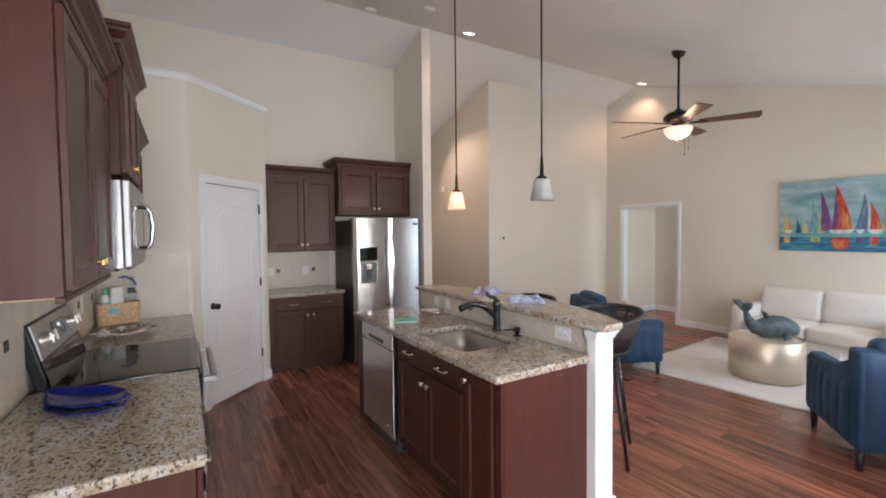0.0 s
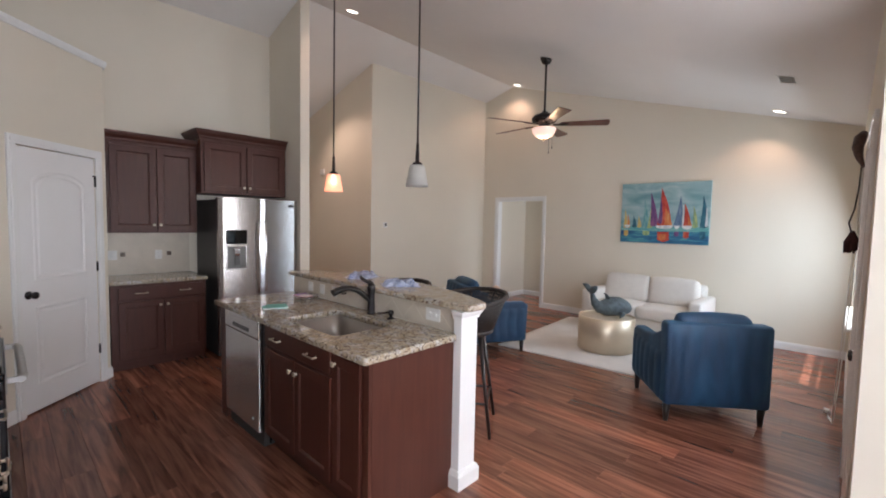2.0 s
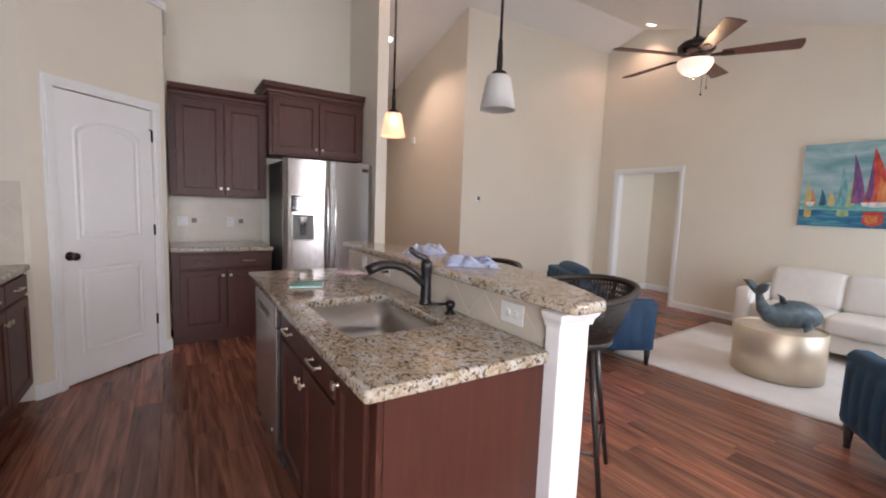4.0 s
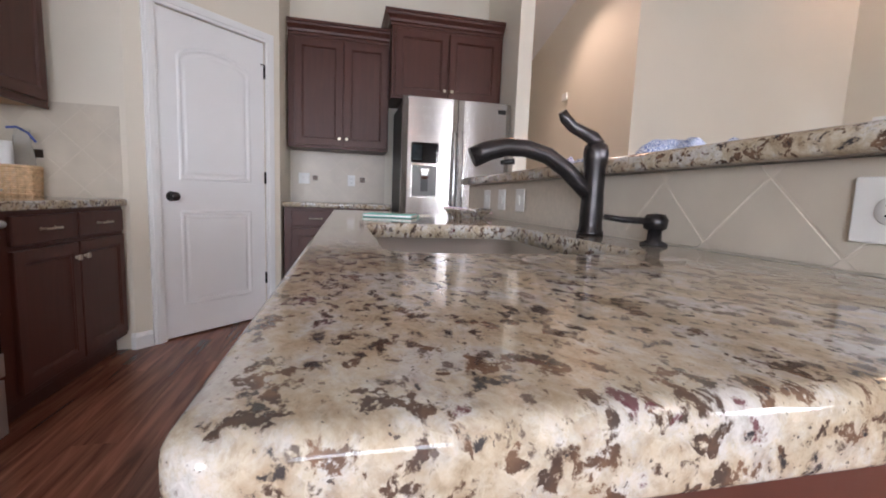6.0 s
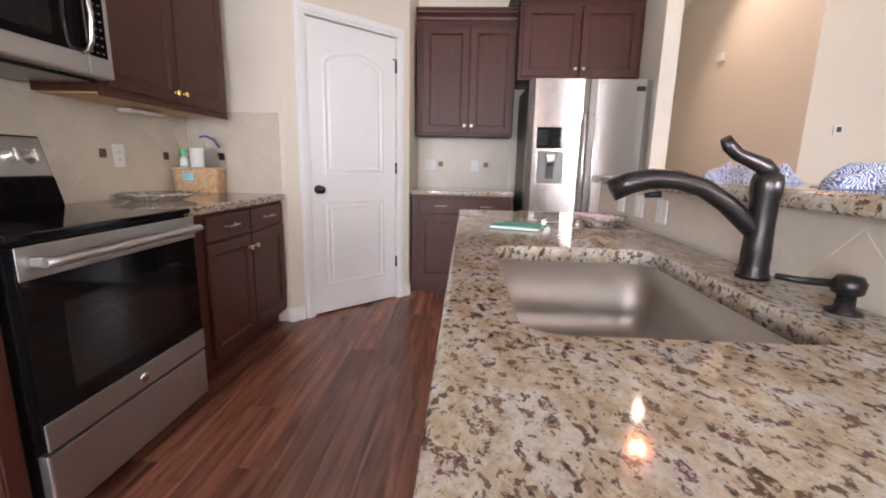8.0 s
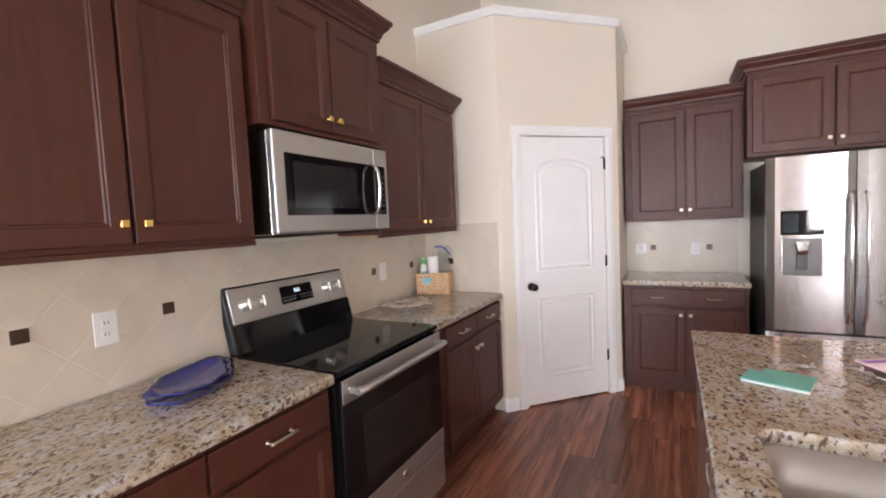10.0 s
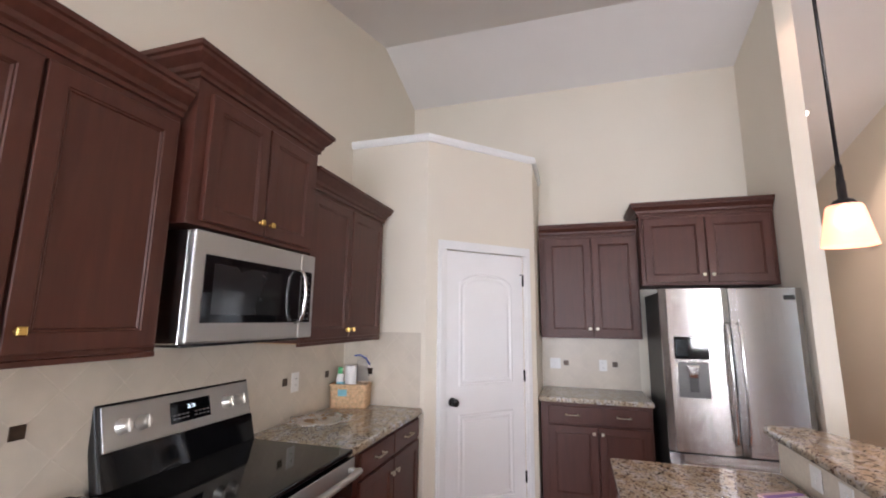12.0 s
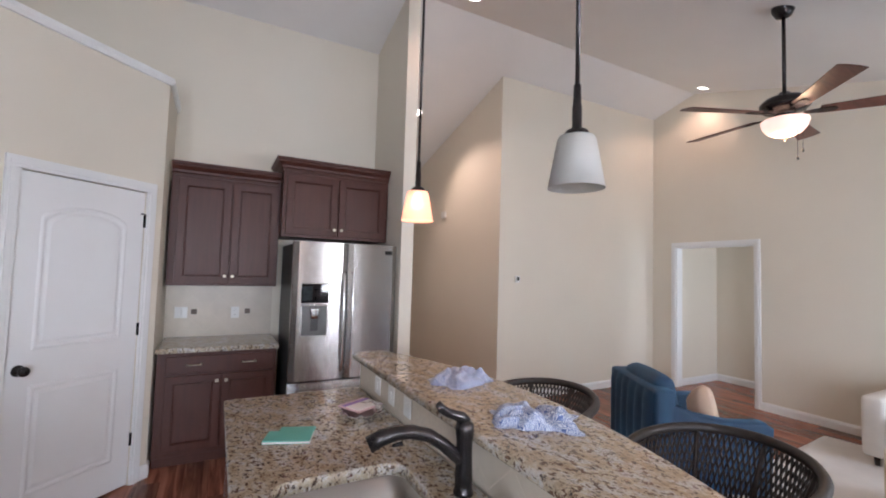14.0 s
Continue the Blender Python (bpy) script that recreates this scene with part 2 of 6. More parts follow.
# paler upright streaks put the nap's wavy sheen into the base colour
VELVET = wood_mat("blue_velvet", (0.0025, 0.017, 0.045), (0.004, 0.030, 0.076), (0.008, 0.056, 0.122), 0.62, (5, 5, 1.6))
VELVET.node_tree.nodes["Principled BSDF"].inputs["Sheen Weight"].default_value = 0.25
VELVET.node_tree.nodes["Principled BSDF"].inputs["Sheen Tint"].default_value = (0.1, 0.4, 0.7, 1)
DARKLEG = mat("dark_leg", (0.015, 0.010, 0.009), 0.35, noise_scale=20, vary=0.2)
LINEN = mat("white_linen", (0.74, 0.71, 0.67), 0.9, noise_scale=14, vary=0.03, bump=0.35, bump_scale=500)
BEIGE = mat("beige_cushion", (0.62, 0.47, 0.36), 0.9, noise_scale=14, vary=0.06, bump=0.3, bump_scale=400)
RUG = mat("cream_rug", (0.67, 0.645, 0.62), 0.97, noise_scale=2.5, vary=0.10, bump=0.8, bump_scale=260)
GOLD = mat("champagne_metal", (0.66, 0.57, 0.44), 0.42, metal=0.8, noise_scale=6, vary=0.05)
STATUE = mat("blue_grey_statue", (0.075, 0.105, 0.12), 0.5, noise_scale=24, vary=0.4, bump=0.4, bump_scale=60)
WICKER = mat("dark_rattan", (0.022, 0.016, 0.013), 0.5, noise_scale=40, vary=0.35, bump=0.3, bump_scale=200)
BASKET = mat("pale_wicker", (0.64, 0.43, 0.25), 0.65, noise_scale=50, vary=0.25, bump=0.3, bump_scale=200)
COBALT = mat("cobalt_ceramic", (0.010, 0.018, 0.21), 0.14, noise_scale=5, vary=0.15)
FANWOOD = wood_mat("fan_blade_wood", (0.05, 0.018, 0.012), (0.09, 0.032, 0.022), (0.13, 0.05, 0.035), 0.35, (3, 30, 30))
MINT = mat("mint_cover", (0.13, 0.47, 0.40), 0.45, noise_scale=10, vary=0.05)
PAPER = mat("white_paper", (0.80, 0.78, 0.76), 0.8, noise_scale=10, vary=0.03)
LILAC = mat("lilac_stripe", (0.28, 0.17, 0.52), 0.5, noise_scale=20, vary=0.1)
PINK = mat("pink_packet", (0.70, 0.50, 0.52), 0.4, noise_scale=10, vary=0.1)
TEAL = mat("teal_label", (0.20, 0.52, 0.62), 0.4, noise_scale=20, vary=0.2)
BLUEZIP = mat("blue_zip", (0.05, 0.09, 0.35), 0.3, noise_scale=20, vary=0.2)
GREENCAP = mat("green_cap", (0.15, 0.55, 0.25), 0.35, noise_scale=20, vary=0.05)
DISPLAY = glow_mat("clock_digits", (0.75, 0.9, 1.0), 1.1)
BULB = glow_mat("warm_bulb", (1.0, 0.76, 0.60), 8.0)
CANGLOW = glow_mat("downlight_lens", (1.0, 0.88, 0.74), 7.0)


def glass_mat(name, colour, rough, weight=1.0, emit=None):
    m = mat(name, colour, rough)
    b = m.node_tree.nodes["Principled BSDF"]
    b.inputs["Transmission Weight"].default_value = weight
    b.inputs["IOR"].default_value = 1.35
    if emit:
        b.inputs["Emission Color"].default_value = (*emit[0], 1)
        b.inputs["Emission Strength"].default_value = emit[1]
    return m


FROST = glass_mat("frosted_glass", (0.86, 0.85, 0.81), 0.34, 0.64)
FROSTLIT = glass_mat("frosted_glass_lit", (0.96, 0.74, 0.62), 0.38, 0.62, ((1.0, 0.40, 0.24), 0.42))
BOWLLIT = glass_mat("fan_bowl_lit", (0.95, 0.82, 0.72), 0.4, 0.3, ((1.0, 0.62, 0.50), 0.8))
CLEARBAG = glass_mat("clear_bag", (0.93, 0.95, 0.97), 0.06, 0.96)
CLEARBAG.node_tree.nodes["Principled BSDF"].inputs["IOR"].default_value = 1.08
PANE = glass_mat("window_glass", (1, 1, 1), 0.0, 1.0)


def towel_mat():
    m = mat("blue_patterned_cloth", (0.7, 0.7, 0.75), 0.9)
    nt = m.node_tree
    co = nt.nodes.new("ShaderNodeTexCoord")
    v = nt.nodes.new("ShaderNodeTexWave")
    v.inputs["Scale"].default_value, v.inputs["Distortion"].default_value = 62, 24.0
    v.inputs["Detail"].default_value, v.inputs["Detail Scale"].default_value = 3, 0.6
    nt.links.new(co.outputs["Object"], v.inputs["Vector"])
    r = ramp_node(nt, [(0.20, (0.07, 0.11, 0.27)), (0.45, (0.24, 0.30, 0.47)), (0.62, (0.45, 0.50, 0.62)), (0.9, (0.68, 0.71, 0.77))])
    nt.links.new(v.outputs["Fac"], r.inputs[0])
    nt.links.new(r.outputs[0], nt.nodes["Principled BSDF"].inputs["Base Color"])
    return m


TOWEL = towel_mat()

# ---- mesh helpers ----


def add_box(bm, x0, x1, y0, y1, z0, z1, r=0.0, seg=2, m=None):
    t = bmesh.new()
    bmesh.ops.create_cube(t, size=1, matrix=Matrix.Translation(((x0 + x1) / 2, (y0 + y1) / 2, (z0 + z1) / 2)) @ Matrix.Diagonal((abs(x1 - x0), abs(y1 - y0), abs(z1 - z0), 1)))
    if r:
        bmesh.ops.bevel(t, geom=t.edges[:], offset=min(r, abs(x1 - x0) * 0.49, abs(y1 - y0) * 0.49, abs(z1 - z0) * 0.49), segments=seg, affect="EDGES", profile=0.5)
    merge(bm, t, m)


def merge(bm, t, m=None):
    if m is not None:
        bmesh.ops.transform(t, matrix=m, verts=t.verts[:])
    made = {v: bm.verts.new(v.co) for v in t.verts}
    for f in t.faces:
        g = bm.faces.new([made[v] for v in f.verts])
        g.smooth = f.smooth
    t.free()


def box(x0, x1, y0, y1, z0, z1, r=0.0, seg=2, m=None):
    bm = bmesh.new()
    add_box(bm, x0, x1, y0, y1, z0, z1, r, seg, m)
    return bm


def add_lathe(bm, profile, seg=24, m=None, smooth=True):
    t = bmesh.new()
    rings = []
    for r, z in profile:
        if r < 1e-5:
            rings.append([t.verts.new((0, 0, z))])
        else:
            rings.append([t.verts.new((r * math.cos(2 * math.pi * k / seg), r * math.sin(2 * math.pi * k / seg), z)) for k in range(seg)])
    for a, b in zip(rings, rings[1:]):
        for k in range(seg):
            j = (k + 1) % seg
            vs = [a[k % len(a)], a[j % len(a)], b[j % len(b)], b[k % len(b)]]
            vs = list(dict.fromkeys(vs))
            if len(vs) > 2:
                t.faces.new(vs).smooth = smooth
    bmesh.ops.recalc_face_normals(t, faces=t.faces[:])
    merge(bm, t, m)


def lathe(profile, seg=24, m=None, smooth=True):
    bm = bmesh.new()
    add_lathe(bm, profile, seg, m, smooth)
    return bm


def add_tube(bm, pts, radius, seg=10, closed=False, flat=1.0, m=None):
    """A round bar along pts; radius may be a list. flat squeezes it along its second axis."""
    t = bmesh.new()
    pts = [Vector(p) for p in pts]
    rad = radius if isinstance(radius, (list, tuple)) else [radius] * len(pts)
    rings, ref = [], None
    for i, p in enumerate(pts):
        a = pts[i - 1] if i or closed else p
        b = pts[(i + 1) % len(pts)] if i + 1 < len(pts) or closed else p
        d = (b - a).normalized()
        if ref is None:
            ref = Vector((0, 0, 1)) if abs(d.z) < 0.9 else Vector((1, 0, 0))
        s = d.cross(ref).normalized()
        ref = s.cross(d).normalized()
        rings.append([t.verts.new(p + rad[i] * (math.cos(2 * math.pi * k / seg) * s + flat * math.sin(2 * math.pi * k / seg) * ref)) for k in range(seg)])
    for a, b in zip(rings, rings[1:] + (rings[:1] if closed else [])):
        for k in range(seg):
            t.faces.new((a[k], a[(k + 1) % seg], b[(k + 1) % seg], b[k])).smooth = True
    if not closed:
        t.faces.new(rings[0][::-1])
        t.faces.new(rings[-1])
    bmesh.ops.recalc_face_normals(t, faces=t.faces[:])
    merge(bm, t, m)


def tube(pts, radius, seg=10, closed=False, flat=1.0, m=None):
    bm = bmesh.new()
    add_tube(bm, pts, radius, seg, closed, flat, m)
    return bm


def add_prism(bm, outline, z0, z1, m=None, r=0.0, seg=2):
    """An outline in x, y pulled up from z0 to z1."""
    t = bmesh.new()
    lo = [t.verts.new((x, y, z0)) for x, y in outline]
    hi = [t.verts.new((x, y, z1)) for x, y in outline]
    n = len(lo)
    top = t.faces.new(hi)
    bot = t.faces.new(lo[::-1])
    for k in range(n):
        t.faces.new((lo[k], lo[(k + 1) % n], hi[(k + 1) % n], hi[k]))
    bmesh.ops.recalc_face_normals(t, faces=t.faces[:])
    if r:
        rim = [e for e in t.edges if any(f in (top, bot) for f in e.link_faces)]
        bmesh.ops.bevel(t, geom=rim, offset=r, segments=seg, affect="EDGES", profile=0.5)
    merge(bm, t, m)


def prism(outline, z0, z1, m=None, r=0.0, seg=2):
    bm = bmesh.new()
    add_prism(bm, outline, z0, z1, m, r, seg)
    return bm


def add_loft(bm, profile, path, m=None, closed=False):
    """A profile (outwards, up) mitred along a path of plan points; outwards is to the right of the way."""
    t = bmesh.new()
    pts = [Vector((x, y)) for x, y in path]
    rows = []
    for i, p in enumerate(pts):
        d0 = (p - pts[i - 1]).normalized() if i or closed else None
        d1 = (pts[(i + 1) % len(pts)] - p).normalized() if i + 1 < len(pts) or closed else None
        n0, n1 = [Vector((d.y, -d.x)) if d is not None else None for d in (d0, d1)]
        n = n0 if n1 is None else n1 if n0 is None else (n0 + n1) / (1 + n0.dot(n1))
        rows.append([t.verts.new((p.x + o * n.x, p.y + o * n.y, z)) for o, z in profile])
    k = len(profile)
    for a, b in zip(rows, rows[1:] + (rows[:1] if closed else [])):
        for j in range(k):
            t.faces.new((a[j], a[(j + 1) % k], b[(j + 1) % k], b[j]))
    if not closed:
        t.faces.new(rows[0])
        t.faces.new(rows[-1][::-1])
    bmesh.ops.recalc_face_normals(t, faces=t.faces[:])
    merge(bm, t, m)


def loft(profile, path, m=None, closed=False):
    bm = bmesh.new()
    add_loft(bm, profile, path, m, closed)
    return bm


def place_of(ob):
    m = ob.matrix_basis.copy()
    return place_of(ob.parent) @ m if ob.parent else m


def mesh_of(name, bm, material):
    me = bpy.data.meshes.new(name)
    bmesh.ops.recalc_face_normals(bm, faces=bm.faces[:]) if len(bm.faces) < 4000 else None
    bm.to_mesh(me)
    bm.free()
    for k in material if isinstance(material, (list, tuple)) else [material]:
        me.materials.append(k)
    return me


def part(name, bm, material, parent, label=""):
    """One mesh under a thing or part; the bmesh is in the thing's world place."""
    me = mesh_of(name, bm, material)
    me.transform(place_of(parent).inverted())
    ob = new(name, me)
    ob.parent = parent
    return tagged(ob, label)


def thing(name, at, label, category, group="", kind=""):
    ob = new(name)
    ob.empty_display_size = 0.1
    ob.location = at
    return tagged(ob, label, category, group, kind)


def solid(name, bm, material, label, category, kind="", group="", origin=None):
    me = mesh_of(name, bm, material)
    ob = new(name, me)
    if origin:
        me.transform(Matrix.Translation(origin).inverted())
        ob.location = origin
    return tagged(ob, label, category, group, kind)


def facing(at, way):
    """A frame whose x runs along a front, y up the front and z out of it."""
    w = Vector(way).normalized()
    v = Vector((0, 0, 1))
    u = v.cross(w)
    return Matrix.Translation(at) @ Matrix((u, v, w)).transposed().to_4x4()


# ---- structure ----
XL, XF, YB, YS, RY, RZ, SL = -0.62, 7.10, 5.50, -0.335, 4.65, 4.22, 0.2885
YT, XH, YN = 5.30, 4.21, -5.2
WT = 0.12


def roof(y):
    return RZ - SL * abs(y - RY)


def wall(name, bm, label="painted cream plaster wall"):
    return solid(name, bm, WALL, label, "wall", "structure")


def yz_wall(x0, x1, pts):
    """A wall in a plane of constant x from x0 to x1, with its outline in y, z."""
    t = bmesh.new()
    a = [t.verts.new((x0, y, z)) for y, z in pts]
    b = [t.verts.new((x1, y, z)) for y, z in pts]
    t.faces.new(a)
    t.faces.new(b[::-1])
    for k in range(len(pts)):
        t.faces.new((a[k], a[(k + 1) % len(pts)], b[(k + 1) % len(pts)], b[k]))
    bmesh.ops.recalc_face_normals(t, faces=t.faces[:])
    return t


# west wall with an opening for the nook's added side window
bm = bmesh.new()
merge(bm, yz_wall(XL - WT, XL, [(YS, 0), (8.6, 0), (8.6, roof(8.6)), (RY, RZ), (YS, roof(YS))]))
add_box(bm, XL - WT, XL, YN, -2.5, 0, 2.85)
add_box(bm, XL - WT, XL, -1.3, YS, 0, 2.85)
add_box(bm, XL - WT, XL, -2.5, -1.3, 0, 0.8)
add_box(bm, XL - WT, XL, -2.5, -1.3, 2.2, 2.85)
wall("wall_west", bm)
# back wall of the kitchen, wing wall, hall and thermostat wall
wall("wall_kitchen_back", box(XL, 2.65, YB, YB + WT, 0, roof(YB) + 0.02))
wall("wall_wing", yz_wall(2.65, 2.77, [(4.655, 0), (8.5, 0), (8.5, roof(8.5)), (4.655, roof(4.655))]))
wall("wall_thermostat", box(XH, XF, YT, YT + WT, 0, roof(YT) + 0.02))
wall("wall_hall", yz_wall(XH, XH + WT, [(YT + WT, 0), (8.5, 0), (8.5, roof(8.5)), (YT + WT, roof(YT + WT))]))
wall("wall_hall_end", box(XL, XH + WT, 8.5, 8.62, 0, roof(8.5) + 0.02))
# far gable wall with the cased opening
D0, D1, DH = 3.89, 4.925, 2.02
bm = bmesh.new()
merge(bm, yz_wall(XF, XF + WT, [(YS - WT, 0), (D0, 0), (D0, DH), (D1, DH), (D1, 0), (YT + WT, 0), (YT + WT, roof(YT + WT)), (RY, RZ), (YS - WT, roof(YS - WT))]))
wall("wall_living_far", bm)
# south wall of the living room: door opening and windows
bm = bmesh.new()
S0, S1 = YS - WT, YS
openings = [(2.86, 3.68, 0.0, 2.05), (5.2, 6.75, 0.7, 2.2)]
xs = 2.5
for a, b, lo, hi in openings:
    add_box(bm, xs, a, S0, S1, 0, roof(YS))
    if lo:
        add_box(bm, a, b, S0, S1, 0, lo)
    add_box(bm, a, b, S0, S1, hi, roof(YS))
    xs = b
add_box(bm, xs, XF, S0, S1, 0, roof(YS))
wall("wall_south", bm)
# nook walls
wall("wall_nook_east", box(2.5, 2.5 + WT, YN, S0, 0, 2.85))
bm = bmesh.new()
add_box(bm, XL - WT, -0.2, YN - WT, YN, 0, 2.85)
add_box(bm, 2.2, 2.5 + WT, YN - WT, YN, 0, 2.85)
add_box(bm, -0.2, 2.2, YN - WT, YN, 0, 0.6)
add_box(bm, -0.2, 2.2, YN - WT, YN, 2.3, 2.85)
wall("wall_nook_south", bm)
# bedroom passage past the opening
wall("wall_passage_north", box(XF + WT, 8.3, 4.95, 5.07, 0, 2.6))
wall("wall_passage_east", box(8.16, 8.28, 2.6, 4.95, 0, 2.6))
bm = bmesh.new()
add_box(bm, XF + WT, 7.7, 2.55, 2.67, 0, 2.6)
add_box(bm, 7.7, 8.16, 2.55, 2.67, 0, 0.7)
add_box(bm, 7.7, 8.16, 2.55, 2.67, 2.1, 2.6)
wall("wall_passage_south", bm)

# ceilings
bm = bmesh.new()
for y0, y1 in ((YS, RY), (RY, 8.62)):
    z0, z1 = roof(y0), roof(y1)
    vs = [bm.verts.new(p) for p in ((XL - WT, y0, z0), (XF + WT, y0, z0), (XF + WT, y1, z1), (XL - WT, y1, z1), (XL - WT, y0, z0 + 0.15), (XF + WT, y0, z0 + 0.15), (XF + WT, y1, z1 + 0.15), (XL - WT, y1, z1 + 0.15))]
    for q in ((0, 1, 2, 3), (7, 6, 5, 4), (0, 4, 5, 1), (1, 5, 6, 2), (2, 6, 7, 3), (3, 7, 4, 0)):
        bm.faces.new([vs[k] for k in q])
solid("ceiling", bm, CEIL, "white vaulted plaster ceiling over kitchen and living room", "ceiling", "structure")
solid("ceiling_nook", box(XL - WT, 2.5 + WT, YN - WT, YS, roof(YS), roof(YS) + 0.12), CEIL, "flat white plaster ceiling of the breakfast nook", "ceiling", "structure")
solid("ceiling_passage", box(XF + WT, 8.3, 2.55, 5.07, 2.45, 2.55), CEIL, "flat white plaster ceiling of the passage", "ceiling", "structure")
# floor bed; planks follow at the end
floor = solid("floor", prism([(XL - WT, YN - WT), (2.62, YN - WT), (2.62, YS - WT), (XF + WT, YS - WT), (XF + WT, 2.55), (8.3, 2.55), (8.3, 5.07), (XF + WT, 5.07), (XF + WT, YT + WT), (XH + WT, YT + WT), (XH + WT, 8.62), (XL - WT, 8.62)], -0.12, -0.006), SUBFLOOR, "dark reddish brown wood plank floor", "floor", "structure")
solid("ground", box(-60, 60, -60, 60, -0.5, -0.3), mat("lawn", (0.07, 0.11, 0.035), 0.95, noise_scale=3, vary=0.3), "green lawn round the house", "ground", "structure")

# pantry box in the corner
P1, P2, PZ = (0.04, 4.10), (0.775, 4.835), 2.925
dvec = Vector((P2[0] - P1[0], P2[1] - P1[1])).normalized()
dnrm = Vector((dvec.y, -dvec.x))
wall("wall_pantry_side", box(XL, P1[0], P1[1], P1[1] + 0.1, 0, PZ))
DOORM = facing((P1[0], P1[1], 0), (dnrm.x, dnrm.y, 0))
DL = math.hypot(P2[0] - P1[0], P2[1] - P1[1])
DA, DB, DTOP = 0.165, 0.91, 2.075
bm = bmesh.new()
add_box(bm, 0, DA, 0, PZ, -0.1, 0, m=DOORM)
add_box(bm, DB, DL, 0, PZ, -0.1, 0, m=DOORM)
add_box(bm, DA, DB, DTOP, PZ, -0.1, 0, m=DOORM)
wall("wall_pantry_front", bm)
wall("wall_pantry_back", box(P2[0] - 0.1, P2[0], P2[1] + 0.002, YB, 0, PZ))
solid("ceiling_pantry", prism([(XL, 4.2), (0.0, 4.2), (0.7, 4.9), (0.7, YB), (XL, YB)], PZ - 0.12, PZ - 0.02), CEIL, "plaster lid of the pantry closet", "ceiling", "structure")
cap = [(0, 0), (0.018, 0), (0.03, 0.025), (0.03, 0.055), (-0.06, 0.055), (-0.06, 0)]
solid("trim_pantry", loft([(o, PZ + z) for o, z in cap], [(XL, P1[1]), P1, P2, (P2[0], YB)]), TRIM, "white painted cap moulding on the pantry walls", "trim", "structure")
base_prof = [(0, 0), (0.016, 0), (0.016, 0.075), (0.008, 0.1), (0, 0.1)]


def baseboard(name, path):
    solid(name, loft(base_prof, path), TRIM, "white painted baseboard along the wall", "baseboard", "structure")


cx = lambda s: (P1[0] + dvec.x * s, P1[1] + dvec.y * s)  # noqa: E731
baseboard("baseboard", [(0.02, P1[1]), P1, cx(DA - 0.075)])
baseboard("baseboard_pantry", [cx(DB + 0.075), P2, (P2[0], 4.9)])
baseboard("baseboard_far", [(XF, D0 - 0.065), (XF, YS)][::1])
baseboard("baseboard_far_north", [(XF, YT), (XF, D1 + 0.065)])
baseboard("baseboard_thermostat", [(XH, 8.4), (XH, YT), (XF, YT)])
baseboard("baseboard_wing", [(2.65, 4.9), (2.65, 4.655), (2.77, 4.655), (2.77, 8.4)][::1])
baseboard("baseboard_south", [(XF, YS), (3.76, YS)])
baseboard("baseboard_nook", [(2.78, YS), (2.5, YS), (2.5, YN)])
baseboard("baseboard_passage", [(XF + WT, 4.95), (8.16, 4.95), (8.16, 2.67)])
baseboard("baseboard_west", [(XL, YN), (XL, 1.27)])

# cased opening trim
def casing(name, m, a, b, top, label, w=0.065, d=0.018):
    bm = bmesh.new()
    for u0, u1, v0, v1 in ((a - w, a, 0, top), (b, b + w, 0, top), (a - w, b + w, top, top + w)):
        add_box(bm, u0, u1, v0, v1, 0, d, r=0.004, m=m)
        if v1 - v0 > u1 - u0:
            add_box(bm, u0 + 0.02, u1 - 0.02, v0, v1, d - 0.001, d + 0.006, r=0.002, m=m)
        else:
            add_box(bm, u0 + 0.02, u1 - 0.02, v0 + 0.02, v1 - 0.02, d - 0.001, d + 0.006, r=0.002, m=m)
    return solid(name, bm, TRIM, label, "trim", "structure")


FARM = facing((XF, 0, 0), (-1, 0, 0))
casing("trim_opening", FARM, -D1, -D0, DH, "white painted casing round the open doorway")
bm = bmesh.new()
add_box(bm, XF - 0.002, XF + WT + 0.002, D0, D0 + 0.015, 0, DH)
add_box(bm, XF - 0.002, XF + WT + 0.002, D1 - 0.015, D1, 0, DH)
add_box(bm, XF - 0.002, XF + WT + 0.002, D0, D1, DH - 0.015, DH + 0.003)
solid("trim_opening_jamb", bm, TRIM, "white painted jamb lining of the open doorway", "trim", "structure")
casing("trim_pantry_door", DOORM, DA, DB, DTOP, "white painted casing round the pantry door", w=0.07)
solid("trim_pantry_jamb", box(DA, DA + 0.012, 0, DTOP, -0.1, 0.004, m=DOORM), TRIM, "white painted door jamb of the pantry", "trim", "structure")


# ---- windows (openings that let the daylight in) ----
def window(name, m, w, z0, z1, label):
    t = tagged(new(name), label, "window", kind="structure")
    t.matrix_basis = m
    bm = bmesh.new()
    for u0, u1, v0, v1 in ((0, 0.05, z0, z1), (w - 0.05, w, z0, z1), (0.05, w - 0.05, z0, z0 + 0.05), (0.05, w - 0.05, z1 - 0.05, z1), (0.05, w - 0.05, (z0 + z1) / 2 - 0.02, (z0 + z1) / 2 + 0.02)):
        add_box(bm, u0, u1, v0, v1, -0.09, -0.04, r=0.004, m=m)
    part("window_frame", bm, TRIM, t)
    part("window_sill", box(-0.03, w + 0.03, z0 - 0.025, z0 - 0.002, 0.002, 0.05, r=0.006, m=m), TRIM, t)
    for v0, v1 in ((z0 + 0.05, (z0 + z1) / 2 - 0.02), ((z0 + z1) / 2 + 0.02, z1 - 0.05)):
        p = part("pane", box(0.05, w - 0.05, v0, v1, -0.068, -0.062, m=m), PANE, t)
        p.visible_shadow = False


